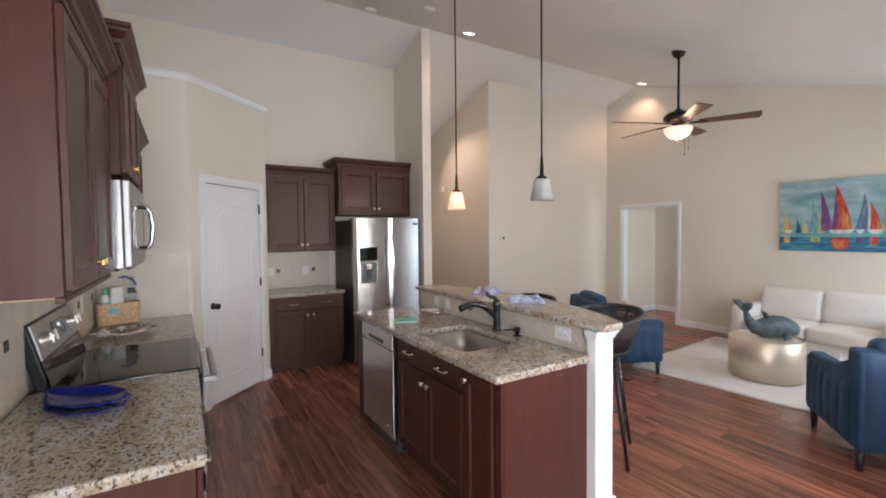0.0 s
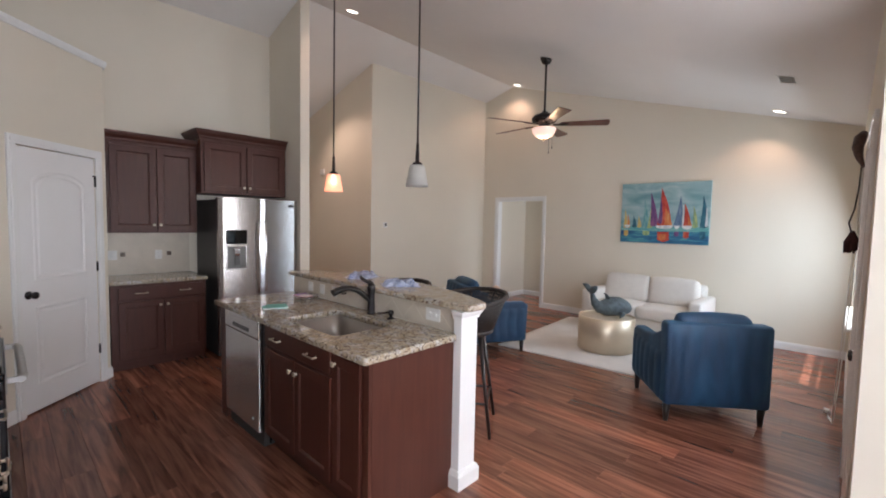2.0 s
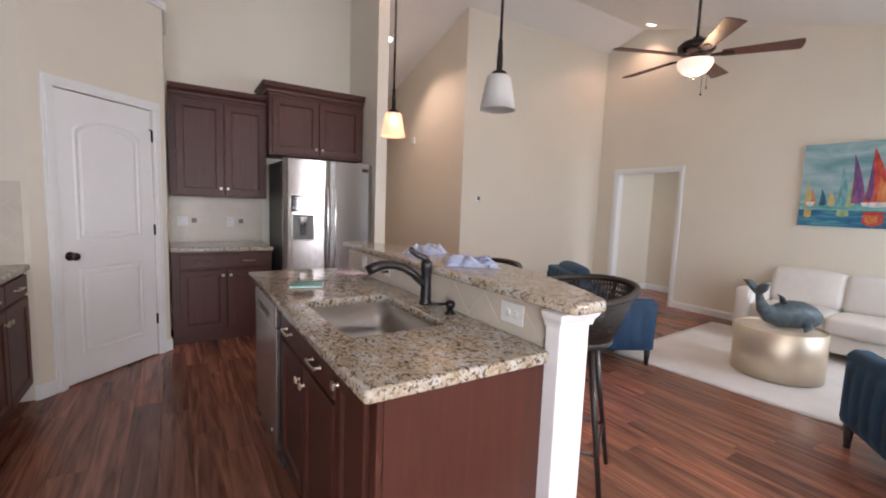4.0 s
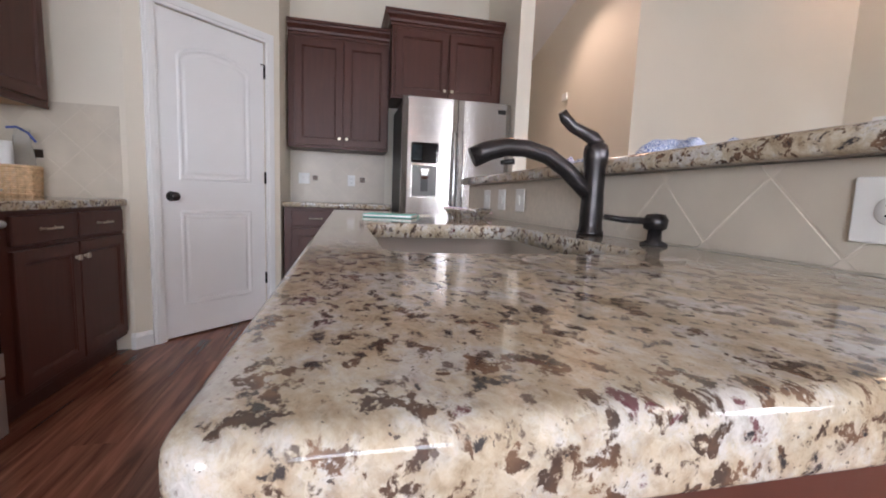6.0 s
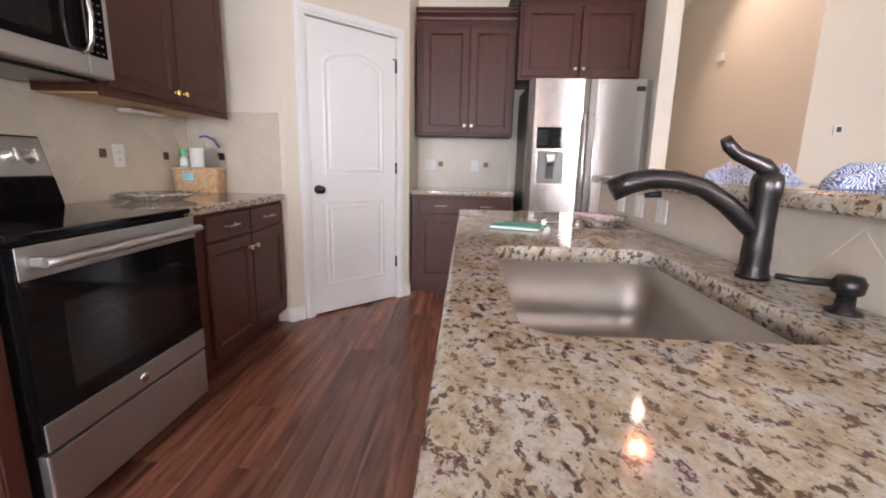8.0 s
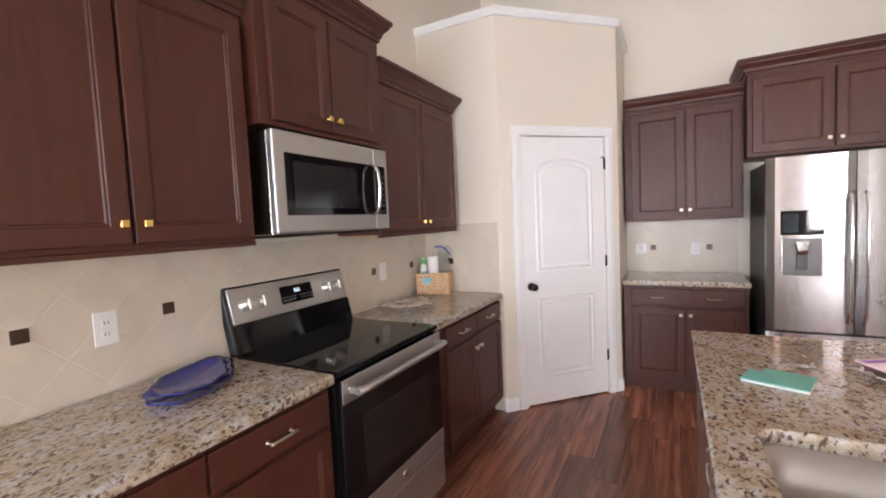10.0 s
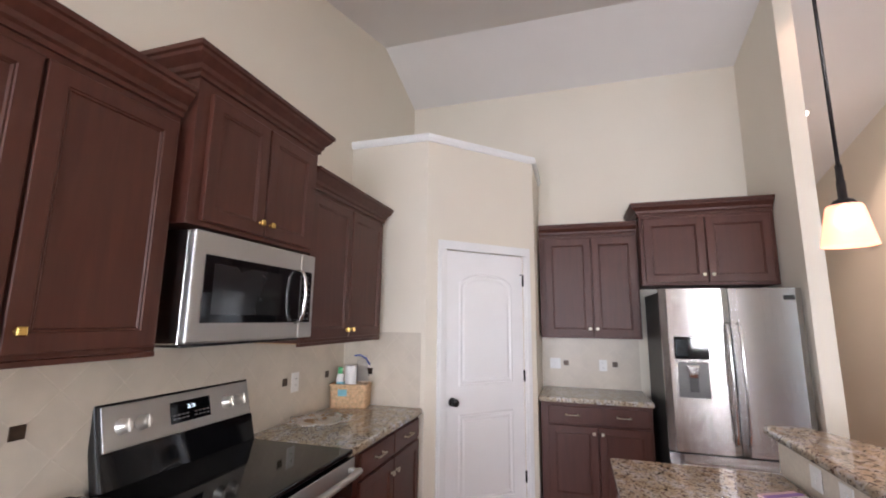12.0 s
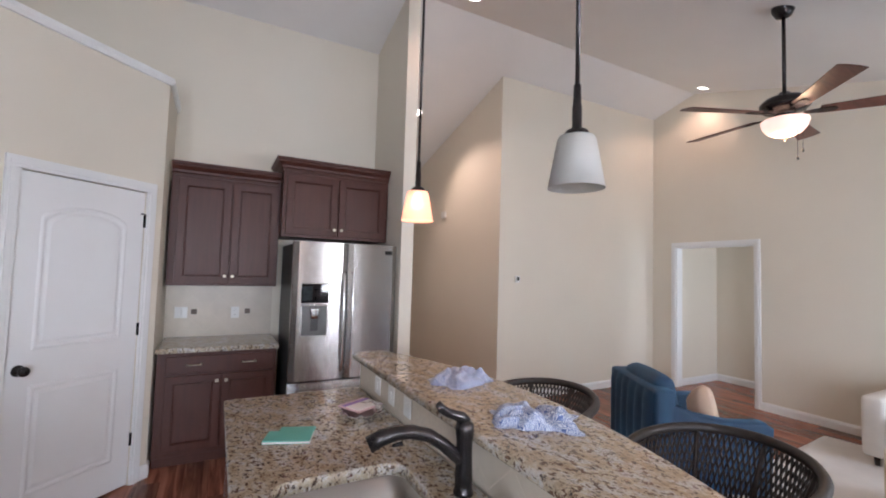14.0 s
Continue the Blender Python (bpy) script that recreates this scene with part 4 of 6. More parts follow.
def make_fridge():
    x0, x1, yf = 1.715, 2.628, 4.69
    w = x1 - x0
    m = NORTH(x0, yf + 0.06)
    t = thing("refrigerator", (2.17, 5.0, 0), "stainless French door refrigerator with an ice dispenser", "refrigerator")
    bm = bmesh.new()
    add_box(bm, 0.01, w - 0.01, 0.03, 1.765, -0.70, -0.004, r=0.004, m=m)
    for u in (0.06, w - 0.06):
        add_box(bm, u - 0.03, u + 0.03, 0.0, 0.032, -0.6, -0.05, m=m)
        add_box(bm, u - 0.04, u + 0.04, 1.766, 1.785, -0.1, -0.01, r=0.004, m=m)
    part("body", bm, DARKGREY, t, "dark grey side panels")

    def bowed(u0, u1, v0, v1, name, label=""):
        n, t2 = 10, bmesh.new()
        prof = []
        for k in range(n + 1):
            q = k / n
            prof.append((u0 + (u1 - u0) * q, 0.060 + 0.006 * (1 - (2 * ((u0 + (u1 - u0) * q) / w) - 1) ** 2) - 0.02 * max(0, abs(q - 0.5) - 0.47) / 0.03))
        outline = [(u0, 0.0)] + prof + [(u1, 0.0)]
        add_prism(t2, outline, v0, v1)
        lm = m @ Matrix(((1, 0, 0, 0), (0, 0, 1, 0), (0, 1, 0, 0), (0, 0, 0, 1)))
        bm = bmesh.new()
        merge(bm, t2, lm)
        return part(name, bm, FRIDGESTEEL, t, label)

    mid = 0.458
    left = bowed(0.0, mid - 0.003, 0.625, 1.785, "door", "stainless left door with dispenser")
    right = bowed(mid + 0.003, w, 0.625, 1.785, "door", "stainless right door")
    bowed(0.0, w, 0.06, 0.612, "freezer_drawer", "stainless freezer drawer")
    # dispenser
    du0, du1 = 0.075, 0.30
    face = 0.068
    part("dispenser_panel", box(du0, du1, 1.27, 1.43, face - 0.008, face + 0.004, r=0.003, m=m), BLACKGLASS, left, "black touch panel of the dispenser")
    bm = bmesh.new()
    for a, b, c, d in ((du0, du1, 0.985, 1.0), (du0, du0 + 0.012, 1.0, 1.265), (du1 - 0.012, du1, 1.0, 1.265)):
        add_box(bm, a, b, c, d, face - 0.01, face + 0.004, r=0.002, m=m)
    part("dispenser_frame", bm, STEELH, left)
    part("dispenser_bar", box(du0, du1, 1.245, 1.268, face - 0.008, face + 0.006, r=0.003, m=m), CHROME, left, "bright bar over the dispenser recess")
    part("dispenser_recess", box(du0 + 0.012, du1 - 0.012, 1.0, 1.245, face - 0.006, face + 0.001, m=m), mat("recess_grey", (0.12, 0.115, 0.11), 0.3, noise_scale=5, vary=0.2), left, "dark dispenser recess")
    bm = bmesh.new()
    add_lathe(bm, [(0.0001, 0.0), (0.03, 0.0), (0.032, 0.03), (0.045, 0.075), (0.045, 0.09), (0.0001, 0.09)], 16, m @ Matrix.Translation(((du0 + du1) / 2, 1.14, face + 0.012)) @ pose(0, 0, 0, -90) @ Matrix.Diagonal((1, 0.3, 1, 1)))
    part("dispenser_spout", bm, STEELH, left, "grey dispenser spout")
    part("dispenser_paddle", box((du0 + du1) / 2 - 0.03, (du0 + du1) / 2 + 0.03, 1.04, 1.15, face + 0.0015, face + 0.012, r=0.004, m=m), DARKGREY, left)
    part("dispenser_screen", box(du0 + 0.01, du0 + 0.09, 1.29, 1.41, face + 0.0042, face + 0.0052, m=m), mat("screen_glass", (0.025, 0.035, 0.04), 0.06, noise_scale=9, vary=0.6), left)
    for s, dd in ((-1, left), (1, right)):
        u = mid + s * 0.038
        pts = [(u, 0.70, 0.066), (u, 0.715, 0.098), (u, 0.78, 0.112), (u, 1.1, 0.124), (u, 1.45, 0.112), (u, 1.515, 0.098), (u, 1.53, 0.066)]
        part("handle", tube(pts, 0.0125, 10, flat=0.75, m=m), CHROME, dd, "long bowed stainless handle")
    part("handle", tube([(0.07, 0.545, 0.062), (0.09, 0.545, 0.1), (0.2, 0.545, 0.115), (w - 0.2, 0.545, 0.115), (w - 0.09, 0.545, 0.1), (w - 0.07, 0.545, 0.062)], 0.0125, 10, m=m), CHROME, t, "long bowed stainless handle")
    part("badge", box(w - 0.12, w - 0.05, 1.70, 1.735, 0.058, 0.063, r=0.001, seg=1, m=m), BLACK, right, "small dark maker's badge")


make_fridge()


# ---- island ----
IX, IY1 = 1.253, 3.338
ISL = facing((IX + 0.018, 3.31, 0), (-1, 0, 0))  # u runs towards the near end
BX0, BX1 = 1.905, 2.02
t = cabinet("island_cabinet", ISL @ Matrix.Translation((0.79, 0, 0)), 1.11, 0, CB, 0.60, "dark cherry sink cabinet of the island with drawer fronts and doors", [(0.02, 0.415, 0.13, 0.715, (0.385, 0.645)), (0.425, 0.82, 0.13, 0.715, (0.455, 0.645)), (0.84, 1.09, 0.13, 0.855, (0.872, 0.81))], [(0.02, 0.82, 0.735, 0.86, (0.2, 0.63))], kick=0.1, metal=NICKEL, open_top=0.66)
solid("island_cabinet", box(0, 0.115, 0.0, CB, -0.60, 0.012, r=0.003, m=ISL), CAB, "dark cherry filler panel at the island's far end", "cabinet", origin=(1.5, 3.25, 0))


def make_dishwasher():
    w = 0.60
    m = ISL @ Matrix.Translation((0.16, 0, 0.0))
    t = thing("dishwasher", (1.5, 2.83, 0), "stainless dishwasher built into the island", "dishwasher")
    part("tub", box(0.004, w - 0.004, 0.0, CB - 0.006, -0.57, 0.0, m=m), DARKGREY, t)
    d = part("door", box(0.002, w - 0.002, 0.105, 0.745, 0.002, 0.036, r=0.006, m=m), STEEL, t, "brushed stainless door")
    c = part("control_strip", box(0.002, w - 0.002, 0.75, 0.872, 0.002, 0.040, r=0.008, m=m), STEELH, t, "stainless control strip")
    part("pocket_handle", box(0.16, w - 0.16, 0.775, 0.803, 0.0395, 0.0425, r=0.008, m=m), BLACK, c, "dark pocket handle")
    part("toe_panel", box(0.004, w - 0.004, 0.01, 0.10, -0.05, -0.04, m=m), BLACK, t)
    part("badge", lathe([(0.0001, 0.003), (0.009, 0.003), (0.009, 0)], 14, m @ Matrix.Translation((0.5, 0.18, 0.036))), WHITEPL, d)


make_dishwasher()
bm = bmesh.new()
add_box(bm, IX + 0.0285, BX0 - 0.022, 1.368, 1.4075, 0.0, CB - 0.001, r=0.001, seg=1)
add_box(bm, IX + 0.008, IX + 0.0265, 1.367, 1.4075, 0.0, CB - 0.001, r=0.0012, seg=1)
add_box(bm, IX + 0.0265, IX + 0.0285, 1.376, 1.4075, 0.0, CB - 0.001)
solid("island_end_panel", bm, CAB, "dark cherry end panel of the island", "cabinet panel", origin=(1.5, 1.39, 0))

# raised bar wall with a white end post
bm = bmesh.new()
add_box(bm, BX0, BX1, 1.372, 3.36, 0, 1.058)
solid("wall_bar", bm, WALL, "cream painted knee wall under the breakfast bar", "wall", "structure")
bm = bmesh.new()
PX0, PX1, PY0, PY1 = 1.868, 2.012, 1.31, 1.371
add_box(bm, PX0, PX1, PY0, PY1, 0.0, 1.056, r=0.003)
add_loft(bm, [(0, 0), (0.022, 0), (0.022, 0.08), (0.010, 0.105), (0, 0.11)], [(PX0, PY1), (PX0, PY0), (PX1, PY0), (PX1, PY1)])
add_loft(bm, [(0, 1.005), (0.008, 1.005), (0.010, 1.02), (0.022, 1.038), (0.028, 1.057), (0, 1.057)], [(PX0, PY1), (PX0, PY0), (PX1, PY0), (PX1, PY1)])
solid("trim_bar_post", bm, TRIM, "white painted end post of the breakfast bar with base and cap moulding", "trim", "structure")
BT, BY0, BY1 = 1.096, 1.25, 3.415
bow = [(2.03 + 0.27 * (1 - (2 * k / 24 - 1) ** 2), BY0 + (BY1 - BY0) * k / 24) for k in range(25)]
bow = [(1.89, BY0), (2.005, BY0), (2.024, BY0 + 0.008)] + bow[1:-1] + [(2.024, BY1 - 0.008), (2.005, BY1), (1.89, BY1), (1.87, BY1 - 0.007), (1.86, BY1 - 0.03), (1.858, 2.4), (1.858, BY0 + 0.03), (1.868, BY0 + 0.007)]
slab("bar_countertop", bow, "raised speckled granite breakfast bar top with a bowed seating edge", z1=BT, th=0.037, r=0.014)
SX0, SX1, SY0, SY1 = 1.330, 1.745, 1.775, 2.392
hole = rect(SX0, SX1, SY0, SY1, 0.06, 6)
slab("island_countertop", rect(IX - 0.033, BX0 - 0.009, 1.349, IY1 + 0.01, 0.016, 6), "polished speckled granite island countertop with a sink cut-out", hole=hole)


def make_sink():
    t = thing("sink", ((SX0 + SX1) / 2, (SY0 + SY1) / 2, 0.69), "brushed stainless undermount sink bowl", "sink")
    bm = bmesh.new()
    rows = []
    for inset, z, r in ((-0.025, CB - 0.001, 0.075), (0.004, CB - 0.001, 0.06), (0.006, 0.74, 0.06), (0.012, 0.705, 0.055), (0.035, 0.688, 0.05), (0.12, 0.683, 0.04)):
        rows.append([bm.verts.new((x, y, z)) for x, y in rect(SX0 + inset, SX1 - inset, SY0 + inset, SY1 - inset, r, 6)])
    n = len(rows[0])
    for a, b in zip(rows, rows[1:]):
        for k in range(n):
            bm.faces.new((a[k], a[(k + 1) % n], b[(k + 1) % n], b[k])).smooth = True
    bm.faces.new(rows[-1])
    part("bowl", bm, SINKM, t)
    d = part("drain", lathe([(0.0001, 0.006), (0.02, 0.006), (0.026, 0.002), (0.036, 0.001), (0.040, 0.006), (0.046, 0.004), (0.046, 0.0)], 24, Matrix.Translation(((SX0 + SX1) / 2 + 0.03, SY0 + 0.27, 0.6835))), CHROME, t, "round metal drain strainer")


make_sink()


def make_faucet():
    x, y = 1.833, 2.115
    t = thing("faucet", (x, y, CT), "oil-rubbed bronze pull-out kitchen faucet beside the sink", "faucet")
    bm = bmesh.new()
    add_lathe(bm, [(0.0001, 0), (0.030, 0), (0.030, 0.008), (0.027, 0.014), (0.0255, 0.03), (0.0265, 0.045), (0.024, 0.1), (0.024, 0.155), (0.027, 0.17), (0.028, 0.19), (0.025, 0.205), (0.014, 0.213), (0.0001, 0.215)], 24, Matrix.Translation((x, y, CT)))
    part("body", bm, BRONZE, t)
    s = []
    for px, pz, r in ((0.0, 0.085, 0.018), (-0.03, 0.115, 0.019), (-0.065, 0.148, 0.019), (-0.11, 0.178, 0.019), (-0.16, 0.192, 0.0195), (-0.205, 0.193, 0.021), (-0.245, 0.183, 0.023), (-0.280, 0.166, 0.0235)):
        s.append(((x + px, y - 0.17 * px, CT + pz), r))
    part("spout", tube([p for p, _ in s], [r for _, r in s], 14), BRONZE, t)
    part("spray_button", tube([(x - 0.185, y + 0.031, CT + 0.162), (x - 0.215, y + 0.037, CT + 0.158)], [0.007, 0.005], 8), BLACK, t)
    lv = [((0.0, 0.0, 0.205), 0.016), ((-0.012, 0.0, 0.222), 0.013), ((-0.035, 0.0, 0.231), 0.011), ((-0.062, 0.0, 0.242), 0.010), ((-0.084, -0.004, 0.258), 0.0105), ((-0.094, -0.006, 0.272), 0.008)]
    part("lever", tube([(x + a, y + b, CT + c) for (a, b, c), _ in lv], [r for _, r in lv], 12, flat=1.3), BRONZE, t, "curved bronze lever handle")


make_faucet()


def make_soap():
    x, y = 1.838, 1.908
    t = thing("soap_dispenser", (x, y, CT), "oil-rubbed bronze soap pump on the granite", "soap dispenser")
    part("base", lathe([(0.0001, 0), (0.024, 0), (0.024, 0.004), (0.013, 0.01), (0.012, 0.028), (0.0001, 0.028)], 20, Matrix.Translation((x, y, CT))), BRONZE, t)
    part("pump", lathe([(0.0001, 0.026), (0.010, 0.026), (0.020, 0.032), (0.022, 0.048), (0.016, 0.058), (0.0001, 0.060)], 20, Matrix.Translation((x, y, CT))), BRONZE, t)
    part("nozzle", tube([(x, y, CT + 0.045), (x - 0.06, y + 0.012, CT + 0.046), (x - 0.095, y + 0.02, CT + 0.05)], [0.007, 0.006, 0.005], 8), BRONZE, t)


make_soap()


# ---- backsplash tiles, set on the diagonal ----
def clip(poly, x0, x1, y0, y1):
    for axis, lim, sign in ((0, x0, 1), (0, x1, -1), (1, y0, 1), (1, y1, -1)):
        out = []
        for k in range(len(poly)):
            a, b = poly[k], poly[(k + 1) % len(poly)]
            ia, ib = (a[axis] - lim) * sign >= 0, (b[axis] - lim) * sign >= 0
            if ia:
                out.append(a)
            if ia != ib:
                s = (lim - a[axis]) / (b[axis] - a[axis])
                out.append((a[0] + s * (b[0] - a[0]), a[1] + s * (b[1] - a[1])))
        poly = out
        if len(poly) < 3:
            return []
    return poly


def splash(name, m, w, h, label, half=0.105, u_off=0.0, v_off=0.0, accents=(), straight=None):
    """A tiled panel in the frame m: half is half a tile's diagonal."""
    ob = tagged(new(name), label, "backsplash", kind="structure")
    ob.matrix_basis = m
    part("grout", box(0, w, 0, h, 0.001, 0.0042, m=m), GROUT, ob)
    g = 0.0022
    cells = []
    n, k = int(w / half) + 3, int(h / half) + 3
    for i in range(-2, n):
        for j in range(-2, k):
            if (i + j) % 2 == 0:
                cells.append((u_off + i * half, v_off + j * half))
    for cu_, cv_ in cells:
        q = half - g * 1.4
        poly = clip([(cu_ - q, cv_), (cu_, cv_ - q), (cu_ + q, cv_), (cu_, cv_ + q)], 0.001, w - 0.001, 0.001, h - 0.001)
        if len(poly) < 3:
            continue
        area = 0.5 * abs(sum(a[0] * b[1] - b[0] * a[1] for a, b in zip(poly, poly[1:] + poly[:1])))
        if area < 0.0004:
            continue
        bm = bmesh.new()
        try:
            add_prism(bm, poly, 0.003, 0.0056, m=m, r=0.0007, seg=1)
        except Exception:
            continue
        part("tile", bm, TILE, ob)
    for u, v in accents:
        part("accent_tile", box(u - 0.023, u + 0.023, v - 0.023, v + 0.023, 0.0078, 0.0115, r=0.002, seg=1, m=m), ACCENT, ob, "small dark bronze accent tile")
    return ob


Z0 = CT + 0.001
splash("backsplash", WEST(1.28, Z0, XL), 2.815, 1.40 - Z0, "beige stone tile backsplash laid on the diagonal", 0.11, 0.456, 0.257, [(0.346, 0.257), (0.786, 0.257), (2.11, 0.235), (2.58, 0.23)])
splash("backsplash_side", NORTH(XL + 0.009, P1[1], Z0), 0.62, 1.44 - Z0, "beige stone tile backsplash on the pantry side wall", 0.11, 0.1, 0.05, [(0.22, 0.235)])
splash("backsplash_back", NORTH(bx0 - 0.01, YB, Z0), 0.87, 1.384 - Z0, "beige stone tile backsplash beside the refrigerator", 0.11, 0.2, 0.03, [(0.215, 0.22), (0.655, 0.22)])
splash("backsplash_bar", facing((BX0, 3.36, Z0), (-1, 0, 0)), 1.985, 1.057 - Z0, "beige stone tile facing of the breakfast bar wall", 0.11, 3.36 - 1.857, 0.122)


def wall_plate(m, u, v, w, h, gangs, kind, label, group="wall plates", depth=0.0075):
    t = thing("outlet" if kind == "outlet" else "light_switch", m @ Vector((u, v, depth)), label, "outlet" if kind == "outlet" else "switch", group)
    part("plate", box(u - w / 2, u + w / 2, v - h / 2, v + h / 2, depth + 0.0005, depth + 0.006, r=0.003, m=m), WHITEPL, t)
    for k in range(gangs):
        c = u + (k - (gangs - 1) / 2) * (w / gangs if w > h else 0)
        for s in (-1, 1):
            vv = v + s * 0.02 if w <= h or gangs > 1 else v
            cc = c
            if kind == "outlet":
                o = part("socket", box(cc - 0.014, cc + 0.014, vv - 0.012, vv + 0.012, depth + 0.006, depth + 0.0085, r=0.003, m=m), WHITEPL, t)
                for q in (-0.006, 0.006):
                    part("slot", box(cc + q - 0.0012, cc + q + 0.0012, vv - 0.005, vv + 0.005, depth + 0.0086, depth + 0.0091, m=m), BLACK, o)
            elif s == 1:
                part("toggle", box(cc - 0.009, cc + 0.009, v - 0.018, v + 0.018, depth + 0.006, depth + 0.010, r=0.002, m=m), WHITEPL, t)


wall_plate(WEST(0, 0, XL), 1.85, 1.145, 0.075, 0.12, 1, "outlet", "white plastic outlet on the tiled wall")
wall_plate(WEST(0, 0, XL), 3.49, 1.14, 0.075, 0.12, 1, "outlet", "white plastic outlet on the tiled wall")
wall_plate(NORTH(0, YB), 0.90, 1.13, 0.10, 0.10, 2, "switch", "white plastic double switch on the tiled wall")
wall_plate(NORTH(0, YB), 1.335, 1.125, 0.07, 0.105, 1, "outlet", "white plastic outlet on the tiled wall")
BARM = facing((BX0, 0, 0), (-1, 0, 0))
t = thing("outlet", (BX0 - 0.01, 1.57, 0.99), "white plastic double outlet laid sideways on the bar wall", "outlet", "wall plates")
part("plate", box(-1.632, -1.507, 0.953, 1.033, 0.008, 0.0135, r=0.003, m=BARM), WHITEPL, t)
for c in (-1.59, -1.549):
    o = part("socket", lathe([(0.0001, 0.0025), (0.0155, 0.0025), (0.0168, 0.0015), (0.0170, 0.0)], 24, BARM @ Matrix.Translation((c, 0.9925, 0.0135))), WHITEPL, t)
    for q in (-0.006, 0.006):
        part("slot", box(c - 0.005, c + 0.005, 0.9925 + q - 0.001, 0.9925 + q + 0.001, 0.0161, 0.0166, m=BARM), BLACK, o)
for y in (2.68, 2.865, 3.05):
    wall_plate(BARM, -y, 0.992, 0.075, 0.082, 1, "switch", "white plastic switch plate on the bar wall")


# ---- ceiling fixtures ----
def tilt_at(x, y):
    """A frame on the sloping ceiling, z out of it into the room."""
    a = math.atan(SL) * (1 if y < RY else -1)
    return Matrix.Translation((x, y, roof(y))) @ pose(0, 0, 0, 180 + math.degrees(a))


def downlight(x, y, power=17, tint=(1.0, 0.64, 0.46)):
    m = tilt_at(x, y)
    t = thing("recessed_downlight", (x, y, roof(y)), "round white recessed ceiling downlight, switched on", "ceiling light", "recessed downlights")
    part("trim_ring", lathe([(0.066, -0.01), (0.066, 0.006), (0.088, 0.004), (0.094, 0.0005), (0.094, -0.01)], 28, m), WHITEPL, t)
    part("lens", lathe([(0.0001, 0.003), (0.04, 0.003), (0.0655, 0.001)], 24, m), CANGLOW, t, "bright glowing lens")
    lamp("downlight_lamp", "SPOT", m @ Matrix.Translation((0, 0, 0.03)) @ pose(0, 0, 0, 180), power, tint, 0.05, angle=120)


for x, y in ((3.15, 4.31), (3.09, 0.43), (6.83, 4.37), (6.72, 0.44)):
    downlight(x, y)
downlight(3.5, 6.3, 52, (1.0, 0.73, 0.58))
for x, y, label in ((2.89, 1.06, "round white smoke detector on the ceiling"), (1.89, 4.45, "round white smoke detector near the ridge"), (2.27, 3.78, "round white ceiling speaker cover")):
    solid("smoke_detector", lathe([(0.0001, 0.034), (0.045, 0.033), (0.06, 0.026), (0.07, 0.008), (0.07, 0.0)], 24, tilt_at(x, y)), WHITEPL, label, "smoke detector", origin=(x, y, roof(y)))
m = tilt_at(5.12, 0.23)
t = thing("ceiling_vent", (5.12, 0.23, roof(0.23)), "rectangular slatted ceiling air vent", "air vent")
bm = bmesh.new()
for q in ((-0.15, 0.15, -0.08, -0.06), (-0.15, 0.15, 0.06, 0.08), (-0.15, -0.13, -0.06, 0.06), (0.13, 0.15, -0.06, 0.06)):
    add_box(bm, *q, 0.0005, 0.008, r=0.002, seg=1, m=m)
part("frame", bm, WHITEPL, t)
part("backing", box(-0.13, 0.13, -0.06, 0.06, 0.0004, 0.001, m=m), DARKGREY, t)
for k in range(7):
    part("slat", box(-0.13, 0.13, -0.004, 0.004, 0.001, 0.002, m=m @ Matrix.Translation((0, -0.051 + 0.017 * k, 0.003)) @ pose(0, 0, 0, 35)), WHITEPL, t)


def pendant(x, y, lit):
    zc = roof(y)
    t = thing("pendant_lamp", (x, y, zc), "bronze rod pendant with a frosted glass shade, " + ("switched on" if lit else "switched off"), "pendant lamp", "pendants over the bar")
    part("canopy", lathe([(0.0001, -0.035), (0.02, -0.034), (0.055, -0.02), (0.062, 0.012), (0.0001, 0.012)], 24, Matrix.Translation((x, y, zc))), BRONZE, t)
    part("rod", tube([(x, y, zc - 0.02), (x, y, 1.98)], 0.0062, 10), BRONZE, t)
    bm = bmesh.new()
    add_lathe(bm, [(0.0001, 2.085), (0.010, 2.085), (0.011, 2.03), (0.013, 2.025), (0.013, 1.965), (0.028, 1.958), (0.036, 1.945), (0.036, 1.936), (0.0001, 1.936)], 20, Matrix.Translation((x, y, 0)))
    part("socket", bm, BRONZE, t, "dark bronze lamp socket")
    sh = [(0.020, 1.942), (0.047, 1.940), (0.052, 1.93), (0.0755, 1.80), (0.0735, 1.80), (0.050, 1.927), (0.046, 1.936), (0.020, 1.938)]
    s = part("shade", lathe(sh, 32, Matrix.Translation((x, y, 0))), FROSTLIT if lit else FROST, t, "flared frosted glass shade")
    part("bulb", lathe([(0.0001, 1.845), (0.018, 1.852), (0.027, 1.875), (0.022, 1.90), (0.013, 1.92), (0.013, 1.936)], 16, Matrix.Translation((x, y, 0))), BULB if lit else WHITEPL, t)
    if lit:
        lamp("pendant_bulb", "POINT", Matrix.Translation((x, y, 1.83)), 1.6, (1.0, 0.46, 0.26), 0.03)


pendant(1.985, 2.846, True)
pendant(2.003, 1.852, False)


